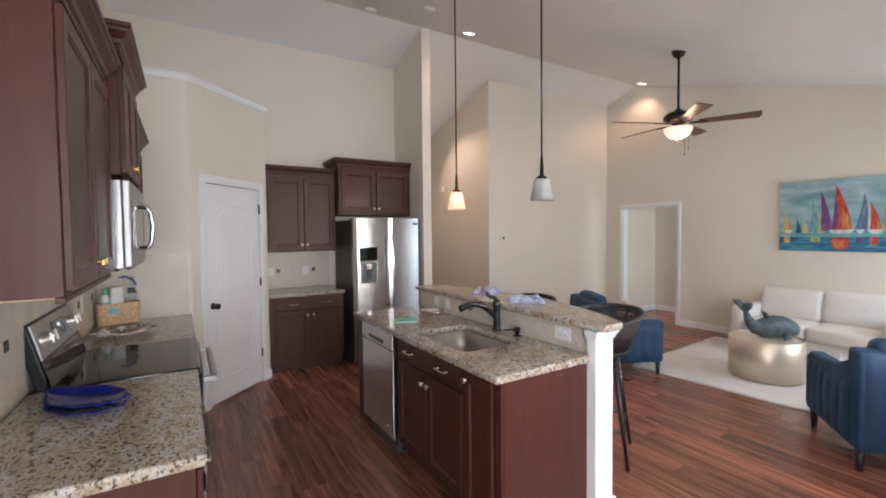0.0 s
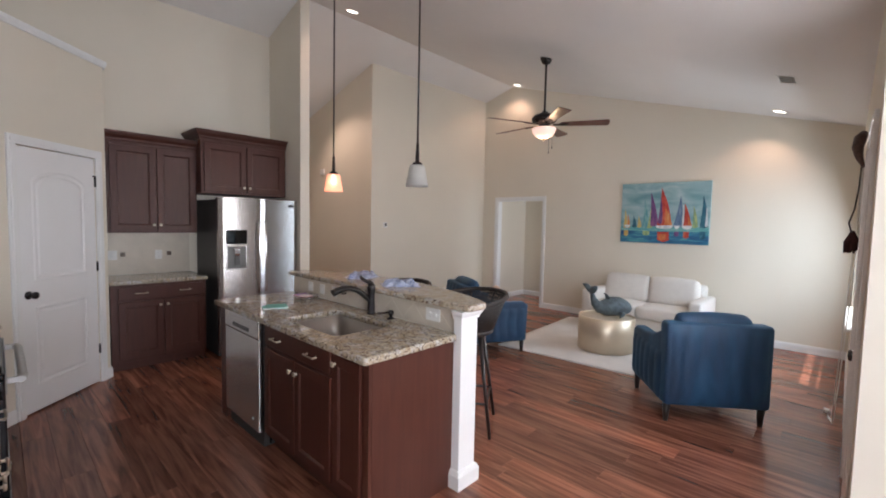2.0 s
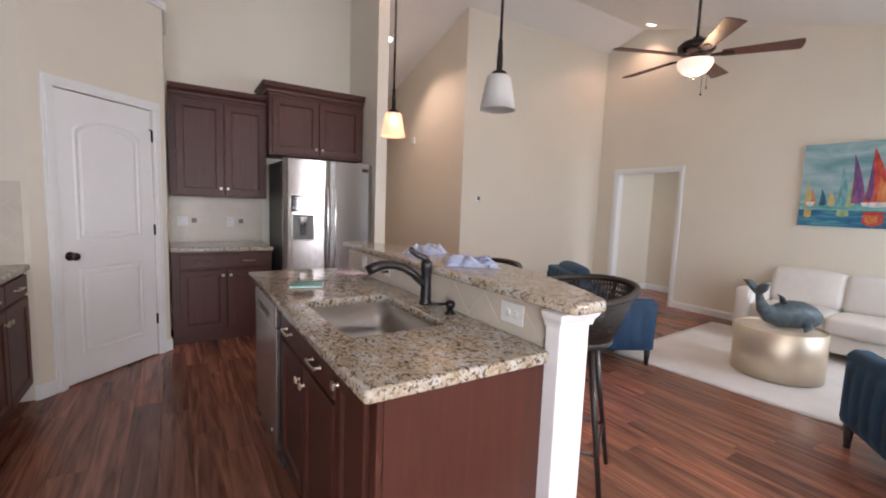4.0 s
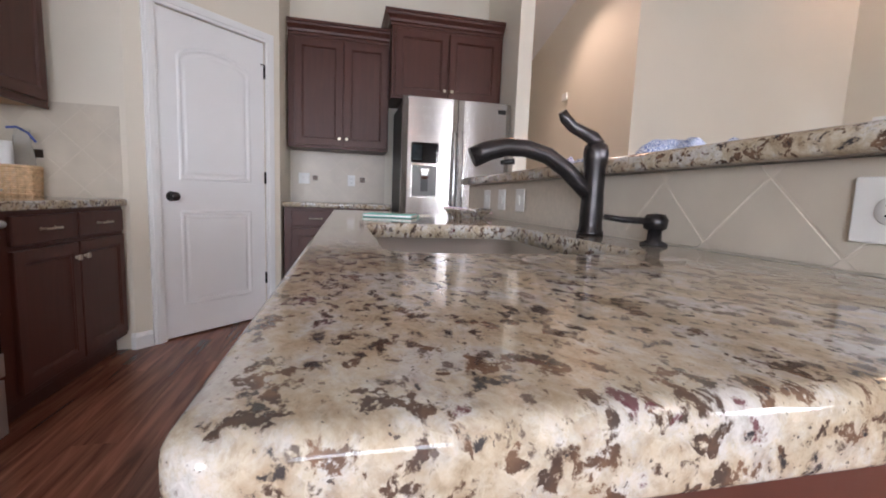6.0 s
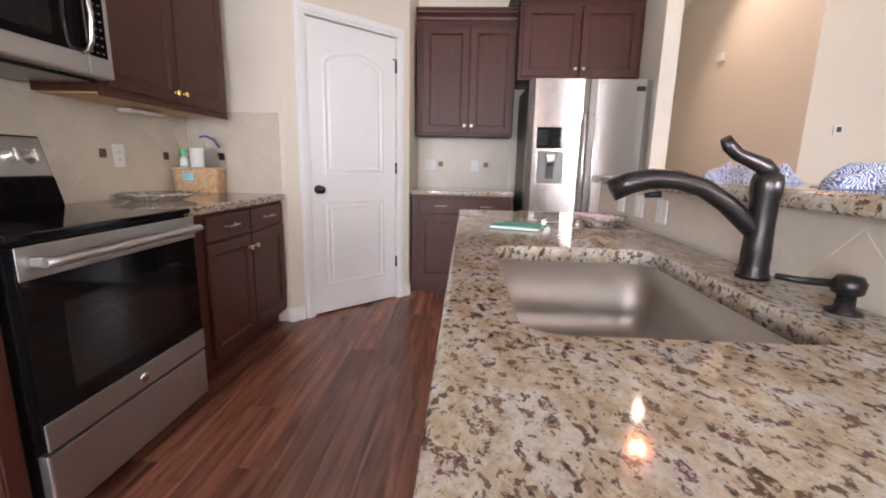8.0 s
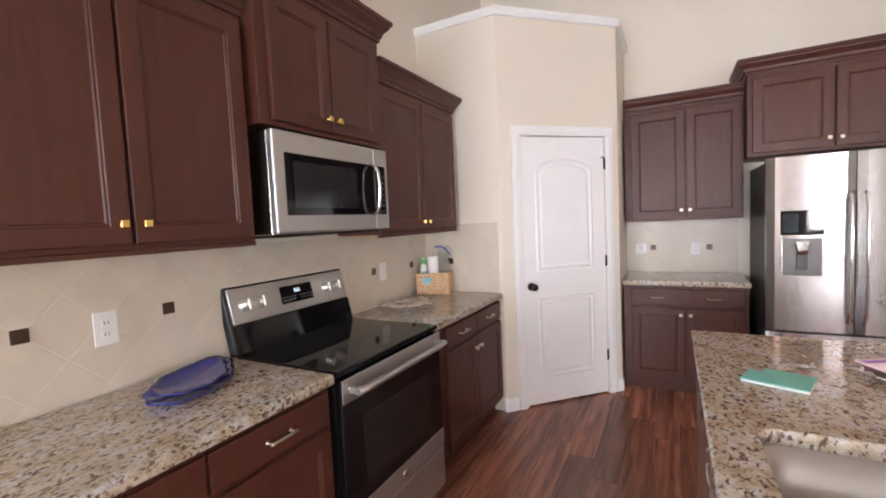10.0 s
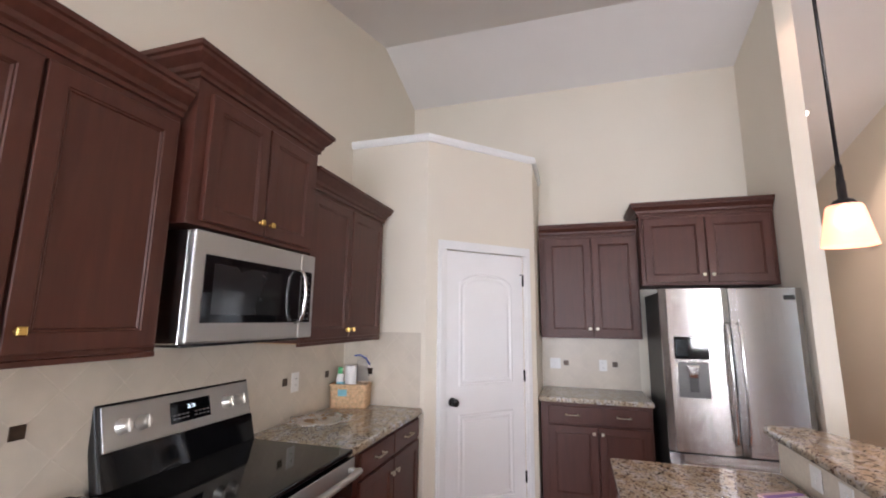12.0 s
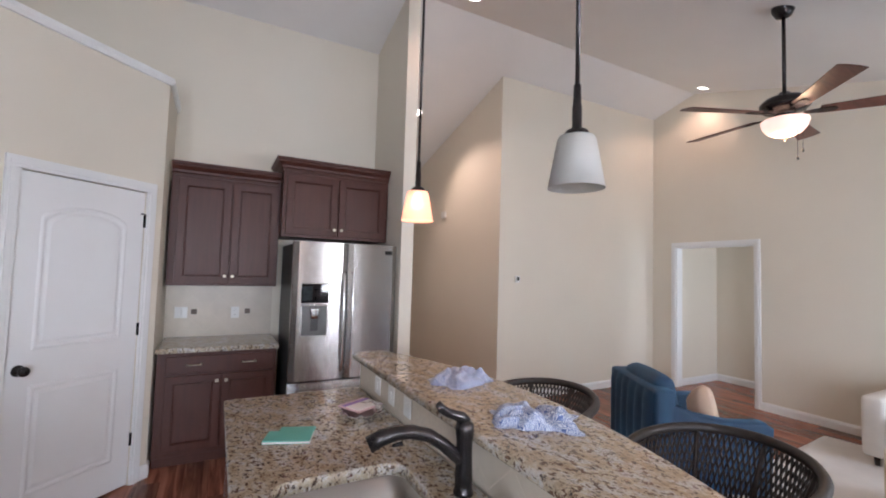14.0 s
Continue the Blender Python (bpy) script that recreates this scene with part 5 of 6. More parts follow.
def ceiling_fan():
    x, y = 4.845, 2.59
    zc = roof(y)
    T = Matrix.Translation((x, y, 0))
    t = thing("ceiling_fan", (x, y, zc), "dark bronze ceiling fan with five wooden blades and a lit bowl", "ceiling fan")
    part("canopy", lathe([(0.0001, zc - 0.075), (0.022, zc - 0.075), (0.05, zc - 0.06), (0.075, zc - 0.01), (0.075, zc + 0.03), (0.0001, zc + 0.03)], 28, T), BRONZE, t)
    part("downrod", tube([(x, y, zc - 0.06), (x, y, 2.95)], 0.013, 12), BRONZE, t)
    part("motor", lathe([(0.0001, 2.985), (0.03, 2.98), (0.05, 2.955), (0.12, 2.93), (0.155, 2.895), (0.155, 2.86), (0.13, 2.835), (0.07, 2.82), (0.06, 2.79), (0.085, 2.775), (0.085, 2.755), (0.0001, 2.755)], 32, T), BRONZE, t)
    part("bowl", lathe([(0.145, 2.765), (0.148, 2.75), (0.135, 2.71), (0.105, 2.67), (0.05, 2.645), (0.0001, 2.638)], 32, T), BOWLLIT, t, "glowing frosted glass bowl")
    part("finial", lathe([(0.0001, 2.64), (0.012, 2.638), (0.016, 2.625), (0.008, 2.612), (0.0001, 2.605)], 14, T), BRONZE, t)
    for k in range(5):
        a = radians(11 + 72 * k)
        B = T @ pose(0, 0, 2.815, 0, 0, math.degrees(a)) @ pose(0, 0, 0, -12)
        n = 9
        up = [(0.20 + 0.56 * q / n, 0.05 + 0.028 * (q / n)) for q in range(n + 1)]
        end = [(0.765, 0.06), (0.772, 0.03), (0.772, -0.03), (0.765, -0.06)]
        outline = up + end + [(px, -py) for px, py in up[::-1]]
        b = part("blade", prism(outline, -0.004, 0.004, m=B, r=0.002, seg=1), FANWOOD, t)
        bm = bmesh.new()
        add_prism(bm, [(0.11, -0.018), (0.2, -0.03), (0.28, -0.028), (0.30, 0.0), (0.28, 0.028), (0.2, 0.03), (0.11, 0.018)], -0.012, -0.0045, m=B, r=0.002, seg=1)
        part("blade_iron", bm, BRONZE, b, "dark bronze blade bracket")
    for dx, ln in ((0.05, 0.17), (-0.03, 0.24)):
        c = part("pull_chain", tube([(x + dx, y - 0.09, 2.76), (x + dx, y - 0.09, 2.76 - ln - 0.06)], 0.0022, 6), BRONZE, t)
        part("fob", lathe([(0.0001, 0.03), (0.006, 0.024), (0.008, 0.01), (0.0001, 0.0)], 10, Matrix.Translation((x + dx, y - 0.09, 2.68 - ln))), BRONZE, c)
    lamp("fan_bulb", "POINT", Matrix.Translation((x, y, 2.60)), 9, WARM, 0.06)


ceiling_fan()

# thermostat, hall sensor, chime
m = NORTH(0, YT)
t = thing("thermostat", (4.485, YT, 1.46), "small white thermostat with a dark screen on the wall", "thermostat")
part("case", box(4.45, 4.525, 1.455, 1.54, 0.001, 0.022, r=0.005, m=m), WHITEPL, t)
part("screen", box(4.47, 4.51, 1.48, 1.525, 0.0222, 0.0235, m=m), mat("thermostat_screen", (0.08, 0.09, 0.08), 0.2, noise_scale=10, vary=0.1), t)
solid("wall_sensor", box(-6.81, -6.69, 2.38, 2.48, 0.001, 0.035, r=0.008, m=facing((XH, 0, 0), (-1, 0, 0))), WHITEPL, "small white box on the hall wall", "wall sensor", origin=(XH - 0.02, 6.75, 2.38))
solid("door_chime", box(0.40, 0.62, 2.13, 2.30, 0.001, 0.045, r=0.01, m=facing((2.5, 0, 0), (-1, 0, 0))), WHITEPL, "white plastic door chime box on the nook wall", "door chime", origin=(2.48, -0.5, 2.13))

# exterior door in the south wall
m = facing((3.68, YS - 0.03, 0), (0, 1, 0))
door = tagged(new("door_2"), "white exterior door with bronze knob, closed", "door", kind="structure")
door.matrix_basis = m
bm = bmesh.new()
for q in ((0.004, 0.19, 0.01, 2.044), (0.63, 0.816, 0.01, 2.044), (0.19, 0.63, 0.01, 1.05), (0.19, 0.63, 1.95, 2.044)):
    add_box(bm, *q, -0.045, 0.0, m=m)
part("leaf", bm, DOORW, door)
part("glass", box(0.19, 0.63, 1.05, 1.95, -0.026, -0.020, m=m), PANE, door, "clear glass pane")
for u in (0.12, 0.45):
    part("panel", panel_relief(rect(u, u + 0.25, 0.2, 0.9), m @ Matrix.Translation((0, 0, -0.028))), DOORW, door)
part("door_knob", lathe([(0.0001, 0), (0.032, 0), (0.032, 0.006), (0.013, 0.010), (0.012, 0.035), (0.024, 0.043), (0.029, 0.055), (0.024, 0.067), (0.0001, 0.07)], 20, m @ Matrix.Translation((0.745, 0.95, 0.0))), BRONZE, door, "round dark bronze knob")
part("deadbolt", lathe([(0.0001, 0.02), (0.022, 0.018), (0.03, 0.004), (0.03, 0.0)], 18, m @ Matrix.Translation((0.745, 1.13, 0.0))), BRONZE, door, "dark bronze deadbolt")
casing("trim_door", facing((3.68, YS, 0), (0, 1, 0)), 0, 0.82, 2.05, "white painted casing round the exterior door")

# dark ornament with a cord on the south wall
CARVED = mat("carved_wood", (0.075, 0.036, 0.026), 0.4, noise_scale=40, vary=0.5, bump=0.3, bump_scale=60)
t = thing("wall_ornament", (4.4, YS, 1.4), "dark carved wooden wall ornament with a hanging cord and tassel", "wall ornament")
prof = [((4.36, YS + 0.02, 2.02), 0.012), ((4.37, YS + 0.05, 2.10), 0.03), ((4.39, YS + 0.06, 2.17), 0.045), ((4.42, YS + 0.05, 2.24), 0.05), ((4.45, YS + 0.03, 2.28), 0.03)]
part("carving", tube([p for p, _ in prof], [r * 0.75 for _, r in prof], 10), CARVED, t)
part("cord", tube([(4.42, YS + 0.03, 2.12), (4.41, YS + 0.035, 1.9), (4.36, YS + 0.05, 1.72), (4.30, YS + 0.075, 1.62), (4.34, YS + 0.06, 1.56), (4.42, YS + 0.05, 1.55)], 0.005, 8), DARKLEG, t)
bm = bmesh.new()
for k in range(14):
    a = k * 2.4
    add_tube(bm, [(4.40, YS + 0.05, 1.56), (4.40 + 0.05 * math.cos(a), YS + 0.052 + 0.03 * math.sin(a), 1.48), (4.40 + 0.07 * math.cos(a), YS + 0.055 + 0.035 * math.sin(a), 1.40 + 0.02 * (k % 3))], [0.01, 0.016, 0.006], 6)
part("tassel", bm, mat("dark_red_tassel", (0.05, 0.012, 0.014), 0.8, noise_scale=60, vary=0.4), t, "dark red fringe tassel")

for k, (dx, dy) in enumerate(((0.0, 0.02), (0.05, 0.035))):
    solid("hanging_cord", tube([(4.50 + dx, YS + 0.02, 2.05), (4.47 + dx, YS + dy, 1.5), (4.50 + dx, YS + dy + 0.02, 0.9), (4.55 + dx, YS + dy + 0.04, 0.35), (4.66 + dx, YS + 0.08, 0.008), (4.80 + dx, YS + 0.11, 0.006)], 0.004, 6), WHITEPL, "thin white cord hanging down the wall to the floor", "cord", group="cords by the exterior door", origin=(4.6, YS + 0.05, 0.003))
t = thing("power_plug", (4.93, -0.215, 0), "small white plastic power plug lying on the wood floor", "plug")
part("body", box(4.90, 4.96, -0.235, -0.195, 0.001, 0.03, r=0.008), WHITEPL, t)
for q in (-0.224, -0.206):
    part("prong", box(4.96, 4.978, q - 0.001, q + 0.001, 0.012, 0.019), CHROME, t)

# ---- living room ----
rng = random.Random(4)
RZT = 0.012
bm = bmesh.new()
nx, ny = 36, 40
grid = [[bm.verts.new((4.55 + 2.25 * i / nx, 0.72 + 2.28 * j / ny, RZT + 0.004 * noise.noise((i * 0.4, j * 0.4, 0)))) for j in range(ny + 1)] for i in range(nx + 1)]
for i in range(nx):
    for j in range(ny):
        bm.faces.new((grid[i][j], grid[i + 1][j], grid[i + 1][j + 1], grid[i][j + 1])).smooth = True
rim = [grid[i][0] for i in range(nx + 1)] + [grid[nx][j] for j in range(1, ny + 1)] + [grid[i][ny] for i in range(nx - 1, -1, -1)] + [grid[0][j] for j in range(ny - 1, 0, -1)]
low = [bm.verts.new((v.co.x, v.co.y, 0.0005)) for v in rim]
for k in range(len(rim)):
    bm.faces.new((rim[k], rim[(k + 1) % len(rim)], low[(k + 1) % len(low)], low[k]))
rug = solid("area_rug", bm, RUG, "cream woven area rug with a mild mottled tone under the seating", "rug", origin=(5.6, 1.85, 0))
rug.matrix_basis = rug.matrix_basis @ pose(0, 0, 0, 0, 0, 4)


def coffee_table():
    x, y, r, h = 5.33, 1.89, 0.335, 0.42
    T = Matrix.Translation((x, y, RZT + 0.006))
    t = thing("coffee_table", (x, y, RZT), "round brushed champagne metal drum coffee table", "coffee table")
    part("drum", lathe([(r - 0.01, 0.0), (r, 0.004), (r, h - 0.004), (r - 0.006, h), (r - 0.014, h - 0.004), (r - 0.014, h - 0.02)], 56, T), GOLD, t)
    part("top", lathe([(0.0001, h - 0.016), (r - 0.015, h - 0.016)], 48, T), mat("pale_tabletop", (0.72, 0.62, 0.48), 0.25, noise_scale=6, vary=0.08), t, "pale inset tabletop")
    z = RZT + 0.006 + h - 0.016
    bm = bmesh.new()
    ax, side = Vector((0.80, -0.60, 0)), Vector((0.60, 0.80, 0))
    spine = [(-0.245, 0.30, 0.024), (-0.225, 0.235, 0.036), (-0.195, 0.17, 0.055), (-0.14, 0.125, 0.082), (-0.06, 0.118, 0.108), (0.03, 0.128, 0.126), (0.12, 0.125, 0.123), (0.20, 0.108, 0.102), (0.26, 0.09, 0.068), (0.295, 0.08, 0.026)]
    c = Vector((x + 0.03, y - 0.02, z))
    add_tube(bm, [c + ax * u + Vector((0, 0, b)) for u, b, _ in spine], [q for _, _, q in spine], 16, flat=0.95)
    tip = c + ax * -0.245 + Vector((0, 0, 0.295))
    for s in (-1, 1):
        add_tube(bm, [tip, tip + side * s * 0.05 + ax * -0.01 + Vector((0, 0, 0.05)), tip + side * s * 0.105 + ax * -0.03 + Vector((0, 0, 0.095)), tip + side * s * 0.15 + ax * -0.05 + Vector((0, 0, 0.10))], [0.03, 0.05, 0.04, 0.008], 10, flat=0.45)
        add_tube(bm, [c + ax * 0.12 + side * s * 0.08 + Vector((0, 0, 0.07)), c + ax * 0.08 + side * s * 0.16 + Vector((0, 0, 0.045)), c + ax * 0.02 + side * s * 0.21 + Vector((0, 0, 0.025))], [0.04, 0.034, 0.008], 10, flat=0.4)
    add_tube(bm, [c + ax * -0.02 + Vector((0, 0, 0.215)), c + ax * -0.05 + Vector((0, 0, 0.275)), c + ax * -0.09 + Vector((0, 0, 0.30))], [0.055, 0.032, 0.005], 10, flat=0.4)
    solid("whale_statue", bm, STATUE, "weathered blue-grey whale statue with raised tail on the table", "statue", origin=(x, y, z))


coffee_table()


def soft_box(x0, x1, y0, y1, z0, z1, r, m=None, puff=0.0):
    """A rounded upholstery block, puffed out a little in the middle of its faces."""
    t = bmesh.new()
    bmesh.ops.create_cube(t, size=1, matrix=Matrix.Translation(((x0 + x1) / 2, (y0 + y1) / 2, (z0 + z1) / 2)) @ Matrix.Diagonal((x1 - x0, y1 - y0, z1 - z0, 1)))
    bmesh.ops.bevel(t, geom=t.edges[:], offset=r, segments=3, affect="EDGES", profile=0.5)
    if puff:
        bmesh.ops.subdivide_edges(t, edges=[e for e in t.edges if e.calc_length() > 0.1], cuts=4, use_grid_fill=True)
        c, h = Vector(((x0 + x1) / 2, (y0 + y1) / 2, (z0 + z1) / 2)), Vector(((x1 - x0) / 2, (y1 - y0) / 2, (z1 - z0) / 2))
        for v in t.verts:
            d = v.co - c
            q = [max(0.0, 1 - (d[k] / h[k]) ** 2) for k in range(3)]
            v.co += Vector((d.x / h.x * q[1] * q[2], d.y / h.y * q[0] * q[2], d.z / h.z * q[0] * q[1])) * puff
    for f in t.faces:
        f.smooth = True
    bm = bmesh.new()
    merge(bm, t, m)
    return bm


def sofa():
    y0, y1, xb, xf = 1.03, 2.63, 7.02, 6.17
    t = thing("sofa", (6.6, 1.74, 0), "white linen two-seat sofa against the wall", "sofa")
    part("base", soft_box(xf + 0.03, xb, y0 + 0.02, y1 - 0.02, 0.10, 0.28, 0.02), LINEN, t)
    for a, b in ((y0, y0 + 0.16), (y1 - 0.16, y1)):
        part("arm", soft_box(xf, xb - 0.02, a, b, 0.095, 0.60, 0.035, puff=0.006), LINEN, t)
    part("back", soft_box(xb - 0.2, xb, y0 + 0.1, y1 - 0.1, 0.28, 0.75, 0.05), LINEN, t)
    ym = (y0 + y1) / 2
    for a, b in ((y0 + 0.165, ym - 0.004), (ym + 0.004, y1 - 0.165)):
        part("seat_cushion", soft_box(xf - 0.01, xb - 0.21, a, b, 0.282, 0.45, 0.04, puff=0.012), LINEN, t)
        part("back_cushion", soft_box(0, 0.17, a, b, 0, 0.39, 0.05, puff=0.02, m=Matrix.Translation((xb - 0.40, 0, 0.45)) @ pose(0, 0, 0, 0, 10)), LINEN, t)
    for xx in (xf + 0.08, xb - 0.08):
        for yy in (y0 + 0.08, y1 - 0.08):
            part("leg", lathe([(0.0001, 0.0), (0.016, 0.0), (0.024, 0.1), (0.0001, 0.1)], 12, Matrix.Translation((xx, yy, 0.0)) if xx > 6.7 else Matrix.Translation((xx, yy, RZT + 0.004)) @ Matrix.Diagonal((1, 1, 0.86, 1))), DARKLEG, t)


sofa()


def channel_panel(w, h, n, depth, m, thick=0.03, sweep=0.0):
    """An upholstered panel with n upright channels, seams sunk between them and bowed by sweep; x across, y up, z out."""
    bm = bmesh.new()
    seg, rows = n * 6, 10
    g = []
    for j in range(rows + 1):
        row = []
        for i in range(seg + 1):
            u = i / seg
            v = j / rows
            uu = u + sweep * math.sin(math.pi * v) * math.sin(math.pi * u)
            z = depth * abs(math.sin(math.pi * n * uu)) ** 0.6
            edge = min(u, 1 - u, v * h / w, (1 - v) * h / w) * w
            z = thick + z * min(1, edge / 0.03)
            if edge < 1e-6:
                z = thick * 0.4
            row.append(bm.verts.new((u * w, v * h, z)))
        g.append(row)
    for j in range(rows):
        for i in range(seg):
            bm.faces.new((g[j][i], g[j][i + 1], g[j + 1][i + 1], g[j + 1][i])).smooth = True
    lo = [bm.verts.new((x, y, 0)) for x, y in ((0, 0), (w, 0), (w, h), (0, h))]
    bm.faces.new(lo[::-1])
    bmesh.ops.transform(bm, matrix=m, verts=bm.verts[:])
    return bm


def armchair(name, label, cushion):
    """Faces +x about its base at the origin."""
    t = thing(name, (0, 0, 0), label, "armchair", "armchairs round the coffee table")
    I = Matrix.Identity(4)
    part("seat_base", soft_box(-0.34, 0.35, -0.37, 0.37, 0.13, 0.30, 0.02), VELVET, t)
    part("seat_cushion", soft_box(-0.22, 0.38, -0.275, 0.275, 0.302, 0.45, 0.04, puff=0.015), VELVET, t)
    bm = soft_box(-0.39, -0.24, -0.385, 0.385, 0.14, 0.785, 0.03)
    part("backrest", bm, VELVET, t)
    part("back_panel", channel_panel(0.70, 0.60, 6, 0.018, facing((-0.39, 0.35, 0.17), (-1, 0, 0)), 0.006, 0.06), VELVET, t, "channel-tufted velvet back panel")
    part("back_cushion", soft_box(0, 0.14, -0.27, 0.27, 0, 0.37, 0.05, puff=0.02, m=Matrix.Translation((-0.27, 0, 0.46)) @ pose(0, 0, 0, 0, -10)), VELVET, t)
    for s in (-1, 1):
        bm = bmesh.new()
        pts = [(-0.30, 0.14), (0.37, 0.14), (0.385, 0.56), (0.33, 0.60), (0.1, 0.60), (-0.1, 0.635), (-0.30, 0.72)]
        a0, a1 = (0.28, 0.385) if s > 0 else (-0.385, -0.28)
        t2 = bmesh.new()
        add_prism(t2, pts, -a1, -a0, r=0.025, seg=3)
        merge(bm, t2, pose(0, 0, 0, 90))
        for f in bm.faces:
            f.smooth = True
        part("arm", bm, VELVET, t)
        mm = facing((-0.30, -0.385, 0.17), (0, -1, 0)) if s < 0 else facing((0.36, 0.385, 0.17), (0, 1, 0))
        part("side_panel", channel_panel(0.66, 0.36, 6, 0.014, mm, 0.004, 0.05), VELVET, t, "channel-tufted velvet side")
    for xx in (-0.335, 0.33):
        for yy in (-0.345, 0.345):
            part("leg", lathe([(0.0001, 0.0), (0.017, 0.0), (0.028, 0.135), (0.0001, 0.135)], 12, Matrix.Translation((xx, yy, 0))), DARKLEG, t, "dark tapered wooden leg")
    return t


chair_b = armchair("armchair", "deep blue velvet armchair with channel-tufted back, facing the sofa", False)
chair_b.matrix_basis = pose(4.235, 0.65, 0.0005, 0, 0, 37) @ Matrix.Scale(1.03, 4)
chair_a = copy_thing(chair_b, pose(4.34, 3.05, 0.0005, 0, 0, -29))
tagged(chair_a, "deep blue velvet armchair with a beige throw pillow on the seat")
P = Matrix.Translation((4.34, 3.05, 0)) @ pose(0, 0, 0, 0, 0, -29)
bm = soft_box(-0.18, 0.18, -0.05, 0.05, -0.16, 0.16, 0.045, puff=0.03, m=P @ Matrix.Translation((0.10, -0.08, 0.555)) @ pose(0, 0, 0, 0, -60, 80))
solid("throw_pillow", bm, BEIGE, "beige linen throw pillow leaning in the blue armchair", "pillow", origin=tuple(P @ Vector((0.10, -0.08, 0.47))))


def bar_stool():
    """Faces -x, base at the origin: splayed legs, round seat, woven barrel back."""
    t = thing("bar_stool", (0, 0, 0), "dark woven rattan bar stool with a curved back", "bar stool", "stools at the breakfast bar")
    feet = []
    for k in range(4):
        a = radians(90 * k - 8)
        u = Vector((math.cos(a), math.sin(a), 0))
        part("leg", tube([u * 0.15 + Vector((0, 0, 0.745)), u * 0.29], [0.017, 0.011], 8), DARKLEG, t)
        feet.append(u * 0.245 + Vector((0, 0, 0.24)))
    for a, b in zip(feet, feet[1:] + feet[:1]):
        part("footrest_bar", tube([a, b], 0.009, 8), DARKLEG, t)
    part("seat", lathe([(0.0001, 0.725), (0.17, 0.725), (0.195, 0.738), (0.198, 0.758), (0.185, 0.775), (0.12, 0.772), (0.0001, 0.768)], 32), WICKER, t)
    rim, base = [], []
    n = 40
    for k in range(n + 1):
        a = radians(-128 + 256 * k / n)
        r = 0.262
        z = 0.872 + 0.15 * max(0.0, math.cos(a / 2 * 0.98)) ** 0.8
        rim.append(Vector((r * math.cos(a) * 1.05 + 0.04, r * math.sin(a), z)))
        base.append(Vector((0.192 * math.cos(a), 0.192 * math.sin(a), 0.76)))
    part("top_rail", tube(rim, 0.0165, 8, flat=1.1), WICKER, t, "thick wrapped rattan top rail")
    bm = bmesh.new()
    m = 64
    f = lambda pts, q: pts[min(n - 1, int(q * n))].lerp(pts[min(n - 1, int(q * n)) + 1], q * n - min(n - 1, int(q * n)))  # noqa: E731
    for k in range(m):
        for lean in (0.075, -0.075):
            q0, q1 = k / (m - 1), k / (m - 1) + lean
            if not 0 <= q1 <= 1:
                continue
            a, b = f(base, q0), f(rim, q1)
            mid = (f(base, (q0 + q1) / 2) + f(rim, (q0 + q1) / 2)) / 2
            add_tube(bm, [a, mid, b], 0.0042, 4)
    tagged(part("woven_back", bm, WICKER, t, "open diagonal rattan weave"), kind="stuff")
    for q in (0.32, 0.5, 0.68):
        part("back_upright", tube([f(base, q), (f(base, q) + f(rim, q)) / 2 * 1.0, f(rim, q)], 0.009, 6), WICKER, t)
    return t


stool = bar_stool()
stool.matrix_basis = pose(2.53, 1.82, 0.0005, 0, 0, -4)
copy_thing(stool, pose(2.43, 2.55, 0.0005, 0, 0, 8))


